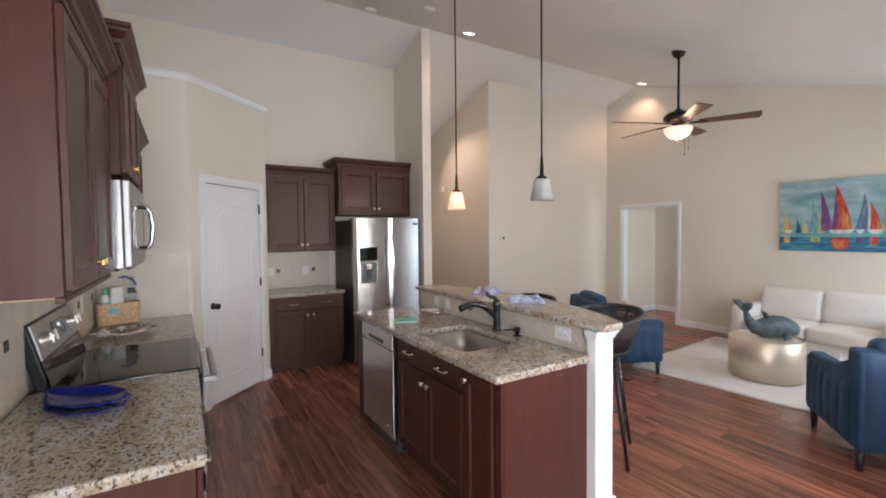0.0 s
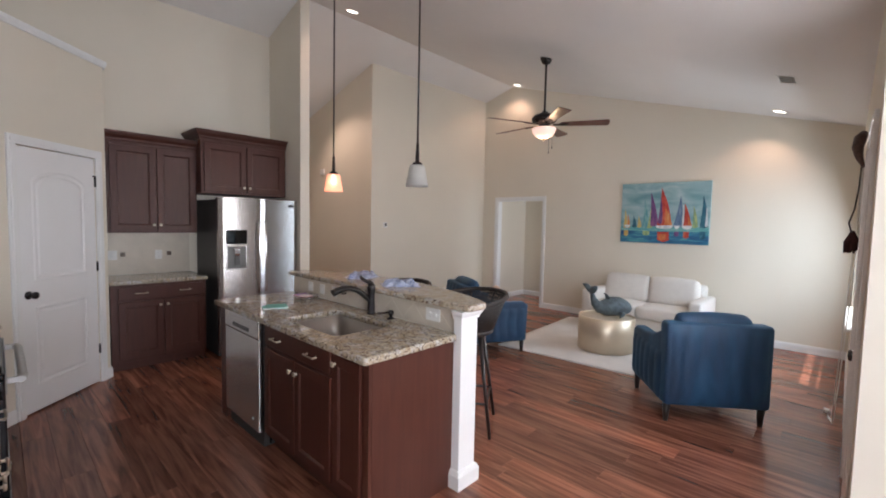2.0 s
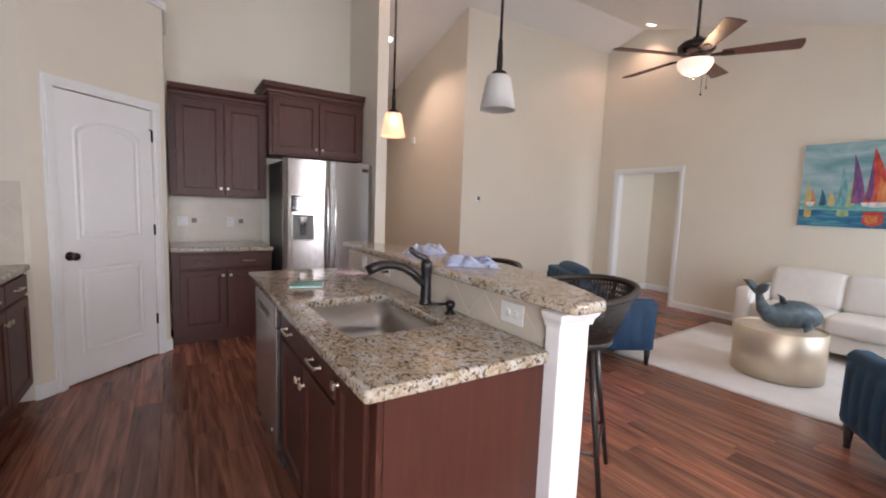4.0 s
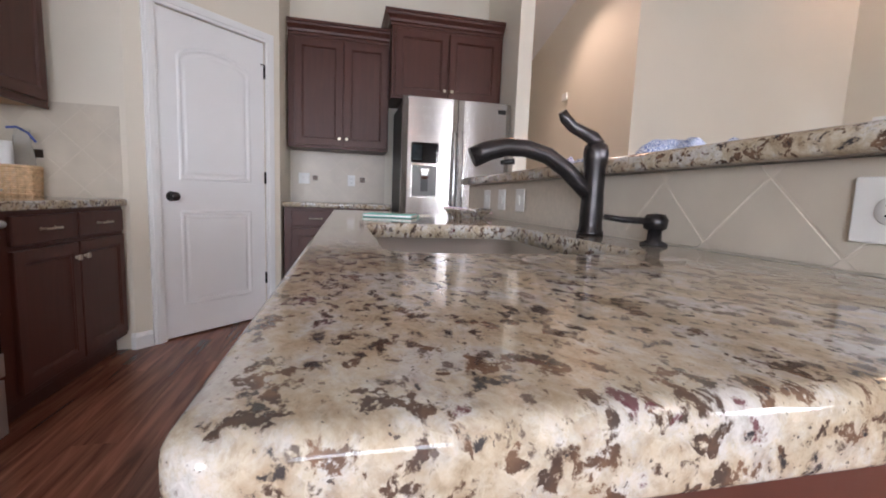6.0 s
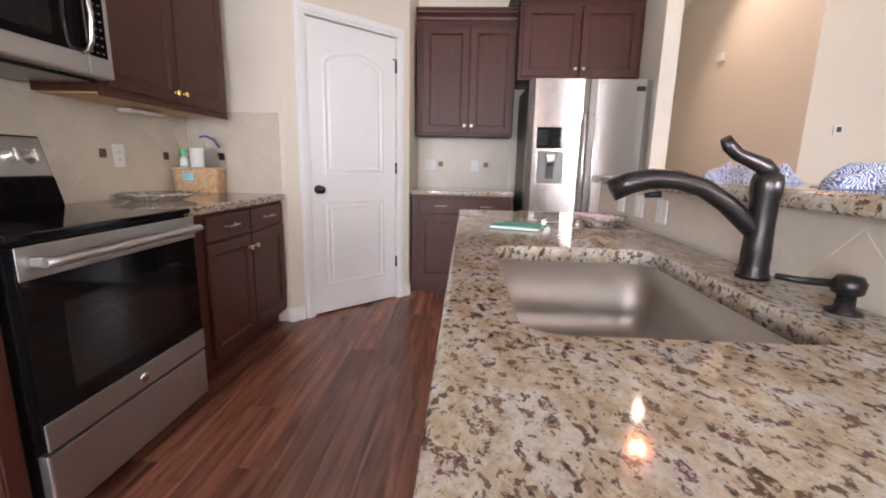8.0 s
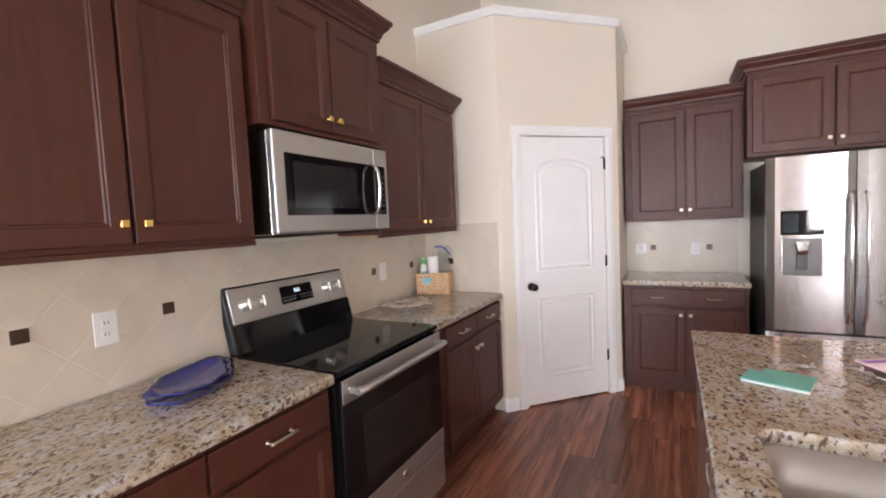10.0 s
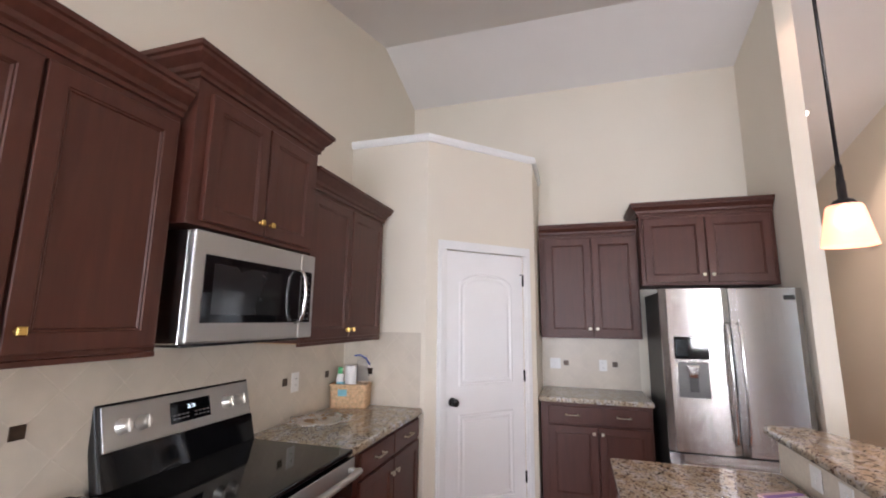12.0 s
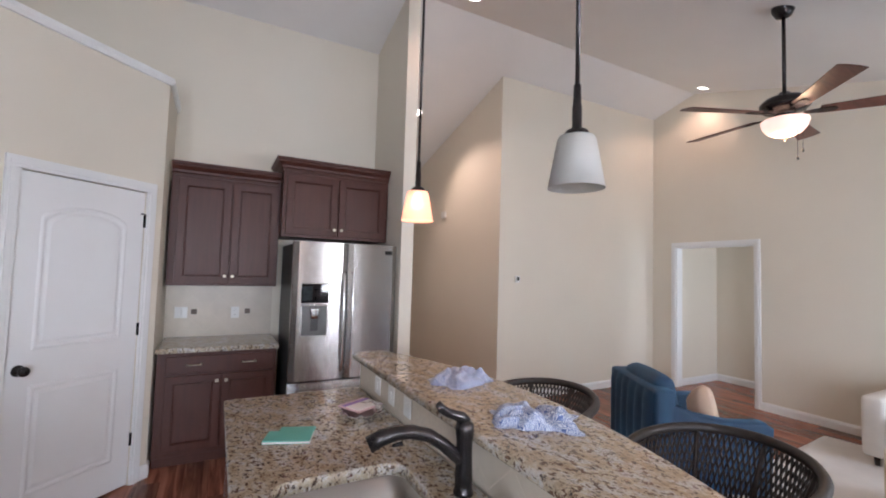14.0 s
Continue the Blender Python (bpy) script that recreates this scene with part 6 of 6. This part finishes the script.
def painting():
    y0, y1, z0, z1 = 1.18, 2.43, 1.31, 2.235
    w, h = y1 - y0, z1 - z0
    m = facing((XF, y1, z0), (-1, 0, 0))
    t = thing("painting", (XF, (y0 + y1) / 2, z0), "large canvas painting of colourful sailboats on teal water", "painting")

    def paint(name, c, v=0.25, sc=9):
        return mat(name, c, 0.55, noise_scale=sc, vary=v, bump=0.5, bump_scale=60)

    def strokes(name, dark, mid, light, sc):
        return wood_mat(name, dark, mid, light, 0.55, sc)

    part("canvas", box(0, w, 0, h, 0.002, 0.036, r=0.003, m=m), strokes("sky_paint", (0.11, 0.27, 0.30), (0.26, 0.42, 0.45), (0.45, 0.56, 0.57), (3, 2.2, 7)), t)
    part("water", box(0.002, w - 0.002, 0.002, h * 0.22, 0.0362, 0.0366, m=m), strokes("water_paint", (0.012, 0.07, 0.19), (0.03, 0.17, 0.30), (0.12, 0.40, 0.38), (5, 4, 26)), t)
    part("horizon", box(0.002, w - 0.002, h * 0.20, h * 0.275, 0.0367, 0.0370, m=m), strokes("shallow_paint", (0.05, 0.24, 0.28), (0.13, 0.38, 0.38), (0.34, 0.55, 0.50), (5, 5, 30)), t)
    tones = {"red": ((0.26, 0.02, 0.025), (0.50, 0.06, 0.04), (0.62, 0.20, 0.10)), "orange": ((0.45, 0.08, 0.03), (0.58, 0.19, 0.06), (0.66, 0.36, 0.16)), "yellow": ((0.48, 0.22, 0.06), (0.56, 0.40, 0.13), (0.60, 0.56, 0.30)), "purple": ((0.06, 0.03, 0.12), (0.16, 0.07, 0.20), (0.34, 0.12, 0.22)), "teal": ((0.05, 0.20, 0.26), (0.13, 0.34, 0.36), (0.32, 0.50, 0.48)), "blue": ((0.05, 0.10, 0.20), (0.12, 0.20, 0.32), (0.32, 0.38, 0.46)), "green": ((0.14, 0.28, 0.16), (0.34, 0.42, 0.18), (0.55, 0.56, 0.28)), "deep": ((0.008, 0.05, 0.09), (0.02, 0.12, 0.18), (0.12, 0.30, 0.34)), "white": ((0.40, 0.44, 0.46), (0.66, 0.68, 0.68), (0.78, 0.76, 0.72))}
    pm = {k: strokes(k + "_paint", *v, (14, 14, 5)) for k, v in tones.items()}
    sails = [("teal", .27, .345, .285, .25, .74), ("yellow", .035, .085, .05, .25, .58), ("orange", .075, .12, .085, .25, .47), ("deep", .145, .20, .155, .26, .46), ("yellow", .205, .26, .215, .26, .45), ("green", .325, .385, .36, .25, .60), ("purple", .36, .455, .352, .29, .86), ("red", .44, .60, .475, .29, .92), ("purple", .45, .50, .47, .33, .80), ("orange", .52, .61, .525, .29, .60), ("blue", .62, .715, .69, .27, .78), ("white", .715, .745, .715, .28, .68), ("red", .73, .815, .735, .28, .66), ("orange", .775, .825, .775, .28, .45), ("green", .825, .885, .83, .27, .62), ("deep", .90, .985, .925, .27, .78), ("white", .955, .985, .96, .29, .60)]
    for k, (tone, u0, u1, tip, lo, hi) in enumerate(sails):
        pts = [(u0 * w, lo * h), ((u0 + u1) / 2 * w, (lo - 0.012) * h), (u1 * w, (lo + 0.01) * h)]
        for q in range(1, 7):
            s = q / 7
            bow = math.sin(math.pi * s) * 0.16 * (u1 - u0)
            pts.append(((u1 + (tip - u1) * s + bow) * w, (lo + (hi - lo) * s) * h))
        pts.append((tip * w, hi * h))
        for q in range(1, 4):
            s = 1 - q / 4
            pts.append(((u0 + (tip - u0) * s + math.sin(math.pi * s) * 0.07 * (u1 - u0)) * w, (lo + (hi - lo) * s) * h))
        part("sail", prism(pts, 0.0371 + 0.0001 * k, 0.0375 + 0.0001 * k, m=m), pm[tone], t)
    for tone, u0, u1, top, low in (("red", .44, .59, .19, .02), ("orange", .46, .55, .15, .05), ("red", .73, .80, .20, .09), ("yellow", .04, .10, .20, .10), ("deep", .90, .97, .21, .08), ("purple", .63, .69, .20, .12), ("green", .27, .36, .20, .12)):
        pts = [(u0 * w, top * h)] + [((u0 + (u1 - u0) * 0.12 * (k % 2)) * w, (top + (low - top) * k / 6) * h) for k in range(1, 6)] + [((u0 + u1) / 2 * w, low * h)] + [((u1 - (u1 - u0) * 0.14 * (k % 2)) * w, (top + (low - top) * k / 6) * h) for k in range(5, -1, -1)]
        part("reflection", prism(pts, 0.0371, 0.0376 if tone != "orange" else 0.0379, m=m), pm[tone], t)
    for u0, u1 in ((.425, .62), (.715, .83), (.045, .12), (.63, .70)):
        part("hull", prism([(u0 * w, .295 * h), (u1 * w, .30 * h), ((u1 - .02) * w, .25 * h), ((u0 + u1) / 2 * w, .235 * h), ((u0 + .015) * w, .255 * h)], 0.0390, 0.0394, m=m), pm["white"], t)


painting()


# ---- small things on the counters ----
def fish_platter(z, scale, turn, name, label):
    """A fish-shaped platter with a raised scalloped rim and a tail."""
    bm = bmesh.new()
    n = 48
    rows = []
    for ring, (k, dz) in enumerate(((0.0, 0.004), (0.72, 0.004), (0.9, 0.014), (1.0, 0.02), (0.985, 0.015), (0.7, 0.0), (0.0, 0.0))):
        pts = []
        for i in range(n):
            a = 2 * math.pi * i / n
            r = 1.0 + 0.035 * math.cos(9 * a)
            x, y = 0.19 * math.cos(a) * r, 0.125 * math.sin(a) * r
            tail = max(0.0, math.cos(a)) ** 14
            x += 0.085 * tail
            y *= 1 + 0.9 * tail
            pts.append((x * k, y * k, dz))
        rows.append([bm.verts.new(p) for p in pts] if k else [bm.verts.new((0, 0, dz))])
    for a, b in zip(rows, rows[1:]):
        for i in range(n):
            vs = list(dict.fromkeys([a[i % len(a)], a[(i + 1) % n % len(a)], b[(i + 1) % n % len(b)], b[i % len(b)]]))
            if len(vs) > 2:
                bm.faces.new(vs).smooth = True
    M2 = Matrix.Translation((-0.365, 1.99, z)) @ pose(0, 0, 0, 0, 0, turn) @ Matrix.Diagonal((scale, scale, 1, 1))
    bmesh.ops.transform(bm, matrix=M2, verts=bm.verts[:])
    solid(name, bm, COBALT, label, "platter", group="blue platters", origin=(-0.365, 1.99, z))


fish_platter(CT + 0.0005, 1.0, 122, "platter", "cobalt blue ceramic fish-shaped platter on the granite")
fish_platter(CT + 0.021, 0.88, 128, "platter", "smaller cobalt blue ceramic platter stacked on another")

# silver tray on the west counter
def silver_tray(x, y, z, r, label, name="silver_tray"):
    bm = bmesh.new()
    n = 96
    rows = []
    for k, dz, wob, lift in ((0.0, 0.004, 0, 0), (0.40, 0.0045, 0, 0), (0.42, 0.007, 0.02, 0), (0.60, 0.006, 0, 0), (0.66, 0.016, 0.03, 0.002), (0.80, 0.022, 0.05, 0.004), (0.88, 0.020, 0.07, -0.003), (0.96, 0.030, 0.08, 0.005), (1.0, 0.036, 0.09, 0.007), (0.99, 0.030, 0.09, 0.006), (0.66, 0.004, 0, 0), (0.6, 0.0, 0, 0), (0.0, 0.0, 0, 0)):
        ring = []
        for i in range(n):
            q = 2 * math.pi * i / n
            s = r * k * (1 + wob * math.cos(8 * q))
            ring.append(bm.verts.new((s * math.cos(q), s * 0.86 * math.sin(q), dz + 0.4 * lift * math.cos(16 * q))))
            if not k:
                break
        rows.append(ring)
    for a, b in zip(rows, rows[1:]):
        for i in range(n):
            vs = list(dict.fromkeys([a[i % len(a)], a[(i + 1) % n % len(a)], b[(i + 1) % n % len(b)], b[i % len(b)]]))
            if len(vs) > 2:
                bm.faces.new(vs).smooth = True
    bmesh.ops.transform(bm, matrix=Matrix.Translation((x, y, z)) @ pose(0, 0, 0, 0, 0, 50), verts=bm.verts[:])
    return solid(name, bm, SILVER, label, "tray", origin=(x, y, z))


silver_tray(-0.375, 3.43, CT + 0.0005, 0.185, "silver scalloped serving tray on the granite beside the range")
silver_tray(1.755, 2.86, CT + 0.0005, 0.105, "small silver scalloped dish on the island granite")


def basket_group():
    M2 = Matrix.Translation((-0.475, 3.965, CT + 0.0005)) @ pose(0, 0, 0, 0, 0, 15)
    L, W, H = 0.125, 0.072, 0.155
    t = thing("wicker_basket", (-0.475, 3.965, CT), "pale woven wicker basket holding bottles and a plastic bag", "basket")
    bm = bmesh.new()
    add_box(bm, -L, L, -W, W, 0.0, 0.01, m=M2)
    part("bottom", bm, BASKET, t)
    for k in range(13):
        z = 0.012 + k * (H - 0.016) / 12
        q = 0.003 * (k % 2)
        e = 0.006 * k / 12
        pts = rect(-L - e + q, L + e - q, -W - e + q, W + e - q, 0.02, 3)
        part("weave_strand", tube([M2 @ Vector((x, y, z)) for x, y in pts], 0.0062, 6, closed=True), BASKET, t)
    for x, y in [(-L + 0.028 * k, s * W) for k in range(1, 9) for s in (-1, 1)] + [(s * L, -W + 0.03 * k) for k in range(1, 6) for s in (-1, 1)]:
        part("stake", tube([M2 @ Vector((x, y, 0.0)), M2 @ Vector((x * 1.045, y * 1.06, H))], 0.0045, 5), BASKET, t)
    part("rim", tube([M2 @ Vector((x, y, H)) for x, y in rect(-L - 0.006, L + 0.006, -W - 0.006, W + 0.006, 0.02, 4)], 0.009, 8, closed=True), BASKET, t)
    part("tag", box(-L * 0.55, -L * 0.05, -0.002, 0.002, 0.085, 0.13, m=M2 @ Matrix.Translation((0, -W - 0.0135, 0))), TEAL, t, "small teal and white label tag")

    def bottle(name, x, y, r, h, bodym, capm, label, cat):
        b = thing(name, M2 @ Vector((x, y, 0.012)), label, cat)
        T = M2 @ Matrix.Translation((x, y, 0.0105))
        part("body", lathe([(0.0001, 0), (r * 0.95, 0), (r, 0.006), (r, h * 0.72), (r * 0.8, h * 0.8), (r * 0.45, h * 0.84), (0.0001, h * 0.84)], 20, T), bodym, b)
        part("label", lathe([(r + 0.0008, h * 0.32), (r + 0.0008, h * 0.62)], 20, T), TEAL, b)
        part("cap", lathe([(0.0001, h), (r * 0.6, h), (r * 0.64, h * 0.98), (r * 0.64, h * 0.83), (0.0001, h * 0.83)], 18, T), capm, b)

    bottle("spray_bottle", -0.075, -0.02, 0.026, 0.265, PAPER, GREENCAP, "white bottle with a teal label and green cap in the basket", "bottle")
    bottle("spray_bottle", -0.08, 0.045, 0.022, 0.25, WHITEPL, WHITEPL, "white plastic bottle with a pale blue label in the basket", "bottle")
    T = M2 @ Matrix.Translation((0.0, 0.0, 0.0105))
    solid("paper_roll", lathe([(0.016, 0.275), (0.042, 0.275), (0.044, 0.27), (0.044, 0.004), (0.042, 0.0), (0.016, 0.0)], 26, T), PAPER, "white paper roll standing in the wicker basket", "paper roll", origin=tuple(M2 @ Vector((0, 0, 0.0105))))
    b = thing("plastic_bag", M2 @ Vector((0.075, 0, 0.01)), "clear plastic zip bag with a blue seal, in the basket", "bag")
    bm = bmesh.new()
    rows = []
    for k in range(9):
        z = 0.012 + 0.345 * k / 8
        rows.append([bm.verts.new(M2 @ Vector((0.078 + (0.046 + 0.012 * noise.noise((i, k * 0.7, 0))) * math.cos(2 * math.pi * i / 16) * (1 if k < 6 else 1.3 - 0.08 * k), (0.066 - 0.004 * k) * math.sin(2 * math.pi * i / 16) + 0.012 * noise.noise((k * 0.5, i * 0.4, 3)), z))) for i in range(16)])
    for a, c in zip(rows, rows[1:]):
        for i in range(16):
            bm.faces.new((a[i], a[(i + 1) % 16], c[(i + 1) % 16], c[i])).smooth = True
    p = part("film", bm, CLEARBAG, b)
    part("zip", tube([M2 @ Vector(q) for q in ((0.02, -0.01, 0.355), (0.06, 0.0, 0.362), (0.10, 0.01, 0.335), (0.13, 0.015, 0.29))], 0.014, 6, flat=0.5), BLUEZIP, b, "dark blue zip seal")


basket_group()

# mint folder, keys and a packet on the island
M2 = Matrix.Translation((1.44, 2.755, CT + 0.0005)) @ pose(0, 0, 0, 0, 0, -20)
t = thing("notebook", (1.44, 2.755, CT), "mint green notebook lying open on the granite", "notebook")
part("cover", box(-0.085, 0.085, -0.075, 0.03, 0.0, 0.012, r=0.003, m=M2), MINT, t)
part("flap", box(-0.05, 0.085, 0.032, 0.085, 0.0, 0.008, r=0.003, m=M2), MINT, t)
part("pages", box(-0.082, 0.0865, -0.0765, 0.027, 0.003, 0.009, m=M2), PAPER, t, "white page edges")
t = thing("key_ring", (1.555, 2.90, CT), "ring of metal keys lying on the granite", "keys")
part("ring", tube([(1.555 + 0.016 * math.cos(a * 0.4), 2.91 + 0.016 * math.sin(a * 0.4), CT + 0.004) for a in range(16)], 0.0016, 6, closed=True), CHROME, t)
for k, a in enumerate((20, 75, 140, 200)):
    K = Matrix.Translation((1.555, 2.91, CT + 0.0008 + 0.0024 * k)) @ pose(0, 0, 0, 0, 0, a)
    bm = bmesh.new()
    add_prism(bm, [(0.012, -0.010), (0.03, -0.012), (0.034, -0.004), (0.062, -0.004), (0.066, 0.0), (0.062, 0.003), (0.034, 0.004), (0.03, 0.012), (0.012, 0.010)], 0, 0.0022, m=K)
    part("key", bm, CHROME if k % 2 else NICKEL, t)
M2 = Matrix.Translation((1.775, 2.935, CT + 0.024)) @ pose(0, 0, 0, 4, 3, 35)
t = thing("packet", (1.775, 2.935, CT + 0.02), "pink and white paper packet with a lilac stripe", "packet")
part("wrapper", box(-0.09, 0.09, -0.06, 0.06, 0.0, 0.010, r=0.003, m=M2), PINK, t)
part("stripe", box(-0.09, 0.09, 0.022, 0.04, 0.0102, 0.0112, m=M2), LILAC, t)
part("paper", box(-0.085, 0.085, -0.055, 0.018, 0.0102, 0.0108, m=M2), PAPER, t)


def cloth(x, y, z, lx, ly, turn, seed, label):
    """A crumpled cloth: a bunched sheet with folds."""
    bm = bmesh.new()
    n = 44
    P2 = Matrix.Translation((x, y, z)) @ pose(0, 0, 0, 0, 0, turn)
    top = []
    for i in range(n + 1):
        row = []
        for j in range(n + 1):
            u, v = 2 * i / n - 1, 2 * j / n - 1
            r = min(1.0, (abs(u) ** 3 + abs(v) ** 3) ** (1 / 3))
            fold = abs(noise.noise((u * 2.3 + seed, v * 2.9, seed))) + 0.35 * abs(noise.noise((u * 4 + seed, v * 4.6, 2.0 + seed))) + 0.10 * abs(noise.noise((u * 9, v * 10, seed)))
            waist = math.exp(-((u - 0.12 + 0.3 * v) / 0.2) ** 2)
            hgt = (0.034 + 0.034 * fold) * max(0.0, 1 - r ** 2.6) ** 0.5 * (1 - 0.55 * waist)
            wob = 1 + 0.38 * noise.noise((u * 1.7, v * 1.7, 5 + seed))
            row.append(bm.verts.new(P2 @ Vector((u * lx * wob, (v * (1 - 0.22 * waist) - 0.2 * u * u) * ly * wob, 0.0015 + hgt))))
        top.append(row)
    for i in range(n):
        for j in range(n):
            bm.faces.new((top[i][j], top[i + 1][j], top[i + 1][j + 1], top[i][j + 1])).smooth = True
    rim = [top[i][0] for i in range(n + 1)] + [top[n][j] for j in range(1, n + 1)] + [top[i][n] for i in range(n - 1, -1, -1)] + [top[0][j] for j in range(n - 1, 0, -1)]
    low = [bm.verts.new((v.co.x, v.co.y, z + 0.0002)) for v in rim]
    for k in range(len(rim)):
        bm.faces.new((rim[k], rim[(k + 1) % len(rim)], low[(k + 1) % len(low)], low[k]))
    solid("dish_towel", bm, TOWEL, label, "towel", group="towels on the bar", origin=(x, y, z))


cloth(2.115, 2.63, BT + 0.0005, 0.13, 0.10, 10, 1.3, "crumpled blue and white patterned dish towel on the bar")
cloth(2.085, 2.09, BT + 0.0005, 0.125, 0.09, -35, 7.7, "loosely folded blue and white dish towel on the bar")

# ---- floor planks ----
PW, PL = 0.152, 1.22


def plank_mesh(length):
    bm = bmesh.new()
    g, w = 0.0003, PW
    lo = [bm.verts.new((x, y, -0.0055)) for x, y in ((g, g), (w - g, g), (w - g, length - g), (g, length - g))]
    md = [bm.verts.new((x, y, -0.0012)) for x, y in ((g, g), (w - g, g), (w - g, length - g), (g, length - g))]
    e = g + 0.0009
    hi = [bm.verts.new((x, y, 0.0)) for x, y in ((e, e), (w - e, e), (w - e, length - e), (e, length - e))]
    for a, b in ((lo, md), (md, hi)):
        for k in range(4):
            bm.faces.new((a[k], a[(k + 1) % 4], b[(k + 1) % 4], b[k]))
    bm.faces.new(hi)
    return bm


full = mesh_of("plank", plank_mesh(PL), FLOOR)
rng = random.Random(11)
rest = bmesh.new()
count = 0
cols = int((8.3 - XL) / PW) + 1
for c in range(cols):
    x = XL - 0.02 + c * PW
    y = -5.3 - rng.random() * PL
    while y < 8.55:
        a, b = max(y, -5.3), min(y + PL, 8.6)
        near = -0.3 < a and b < 5.2 and -0.1 < x < 6.9 and count < 298
        if (b < YS - 0.1 or a < YS - 0.1) and x > 2.55:
            a = max(a, YS - 0.1)
        if x > XF and (a < 2.5 or b > 5.1):
            a, b = max(a, 2.56), min(b, 5.06)
        if x > XH + 0.1:
            b = min(b, YT + 0.1)
        if b - a > 0.05:
            if near and b - a > PL - 0.001:
                ob = new("plank", full)
                ob.location = (x, a, 0)
                ob.parent = floor
                count += 1
            else:
                merge(rest, plank_mesh(b - a), Matrix.Translation((x, a, 0)))
        y += PL
ob = new("plank_rest", mesh_of("plank_rest", rest, FLOOR))
ob.parent = floor
tagged(ob, kind="stuff")
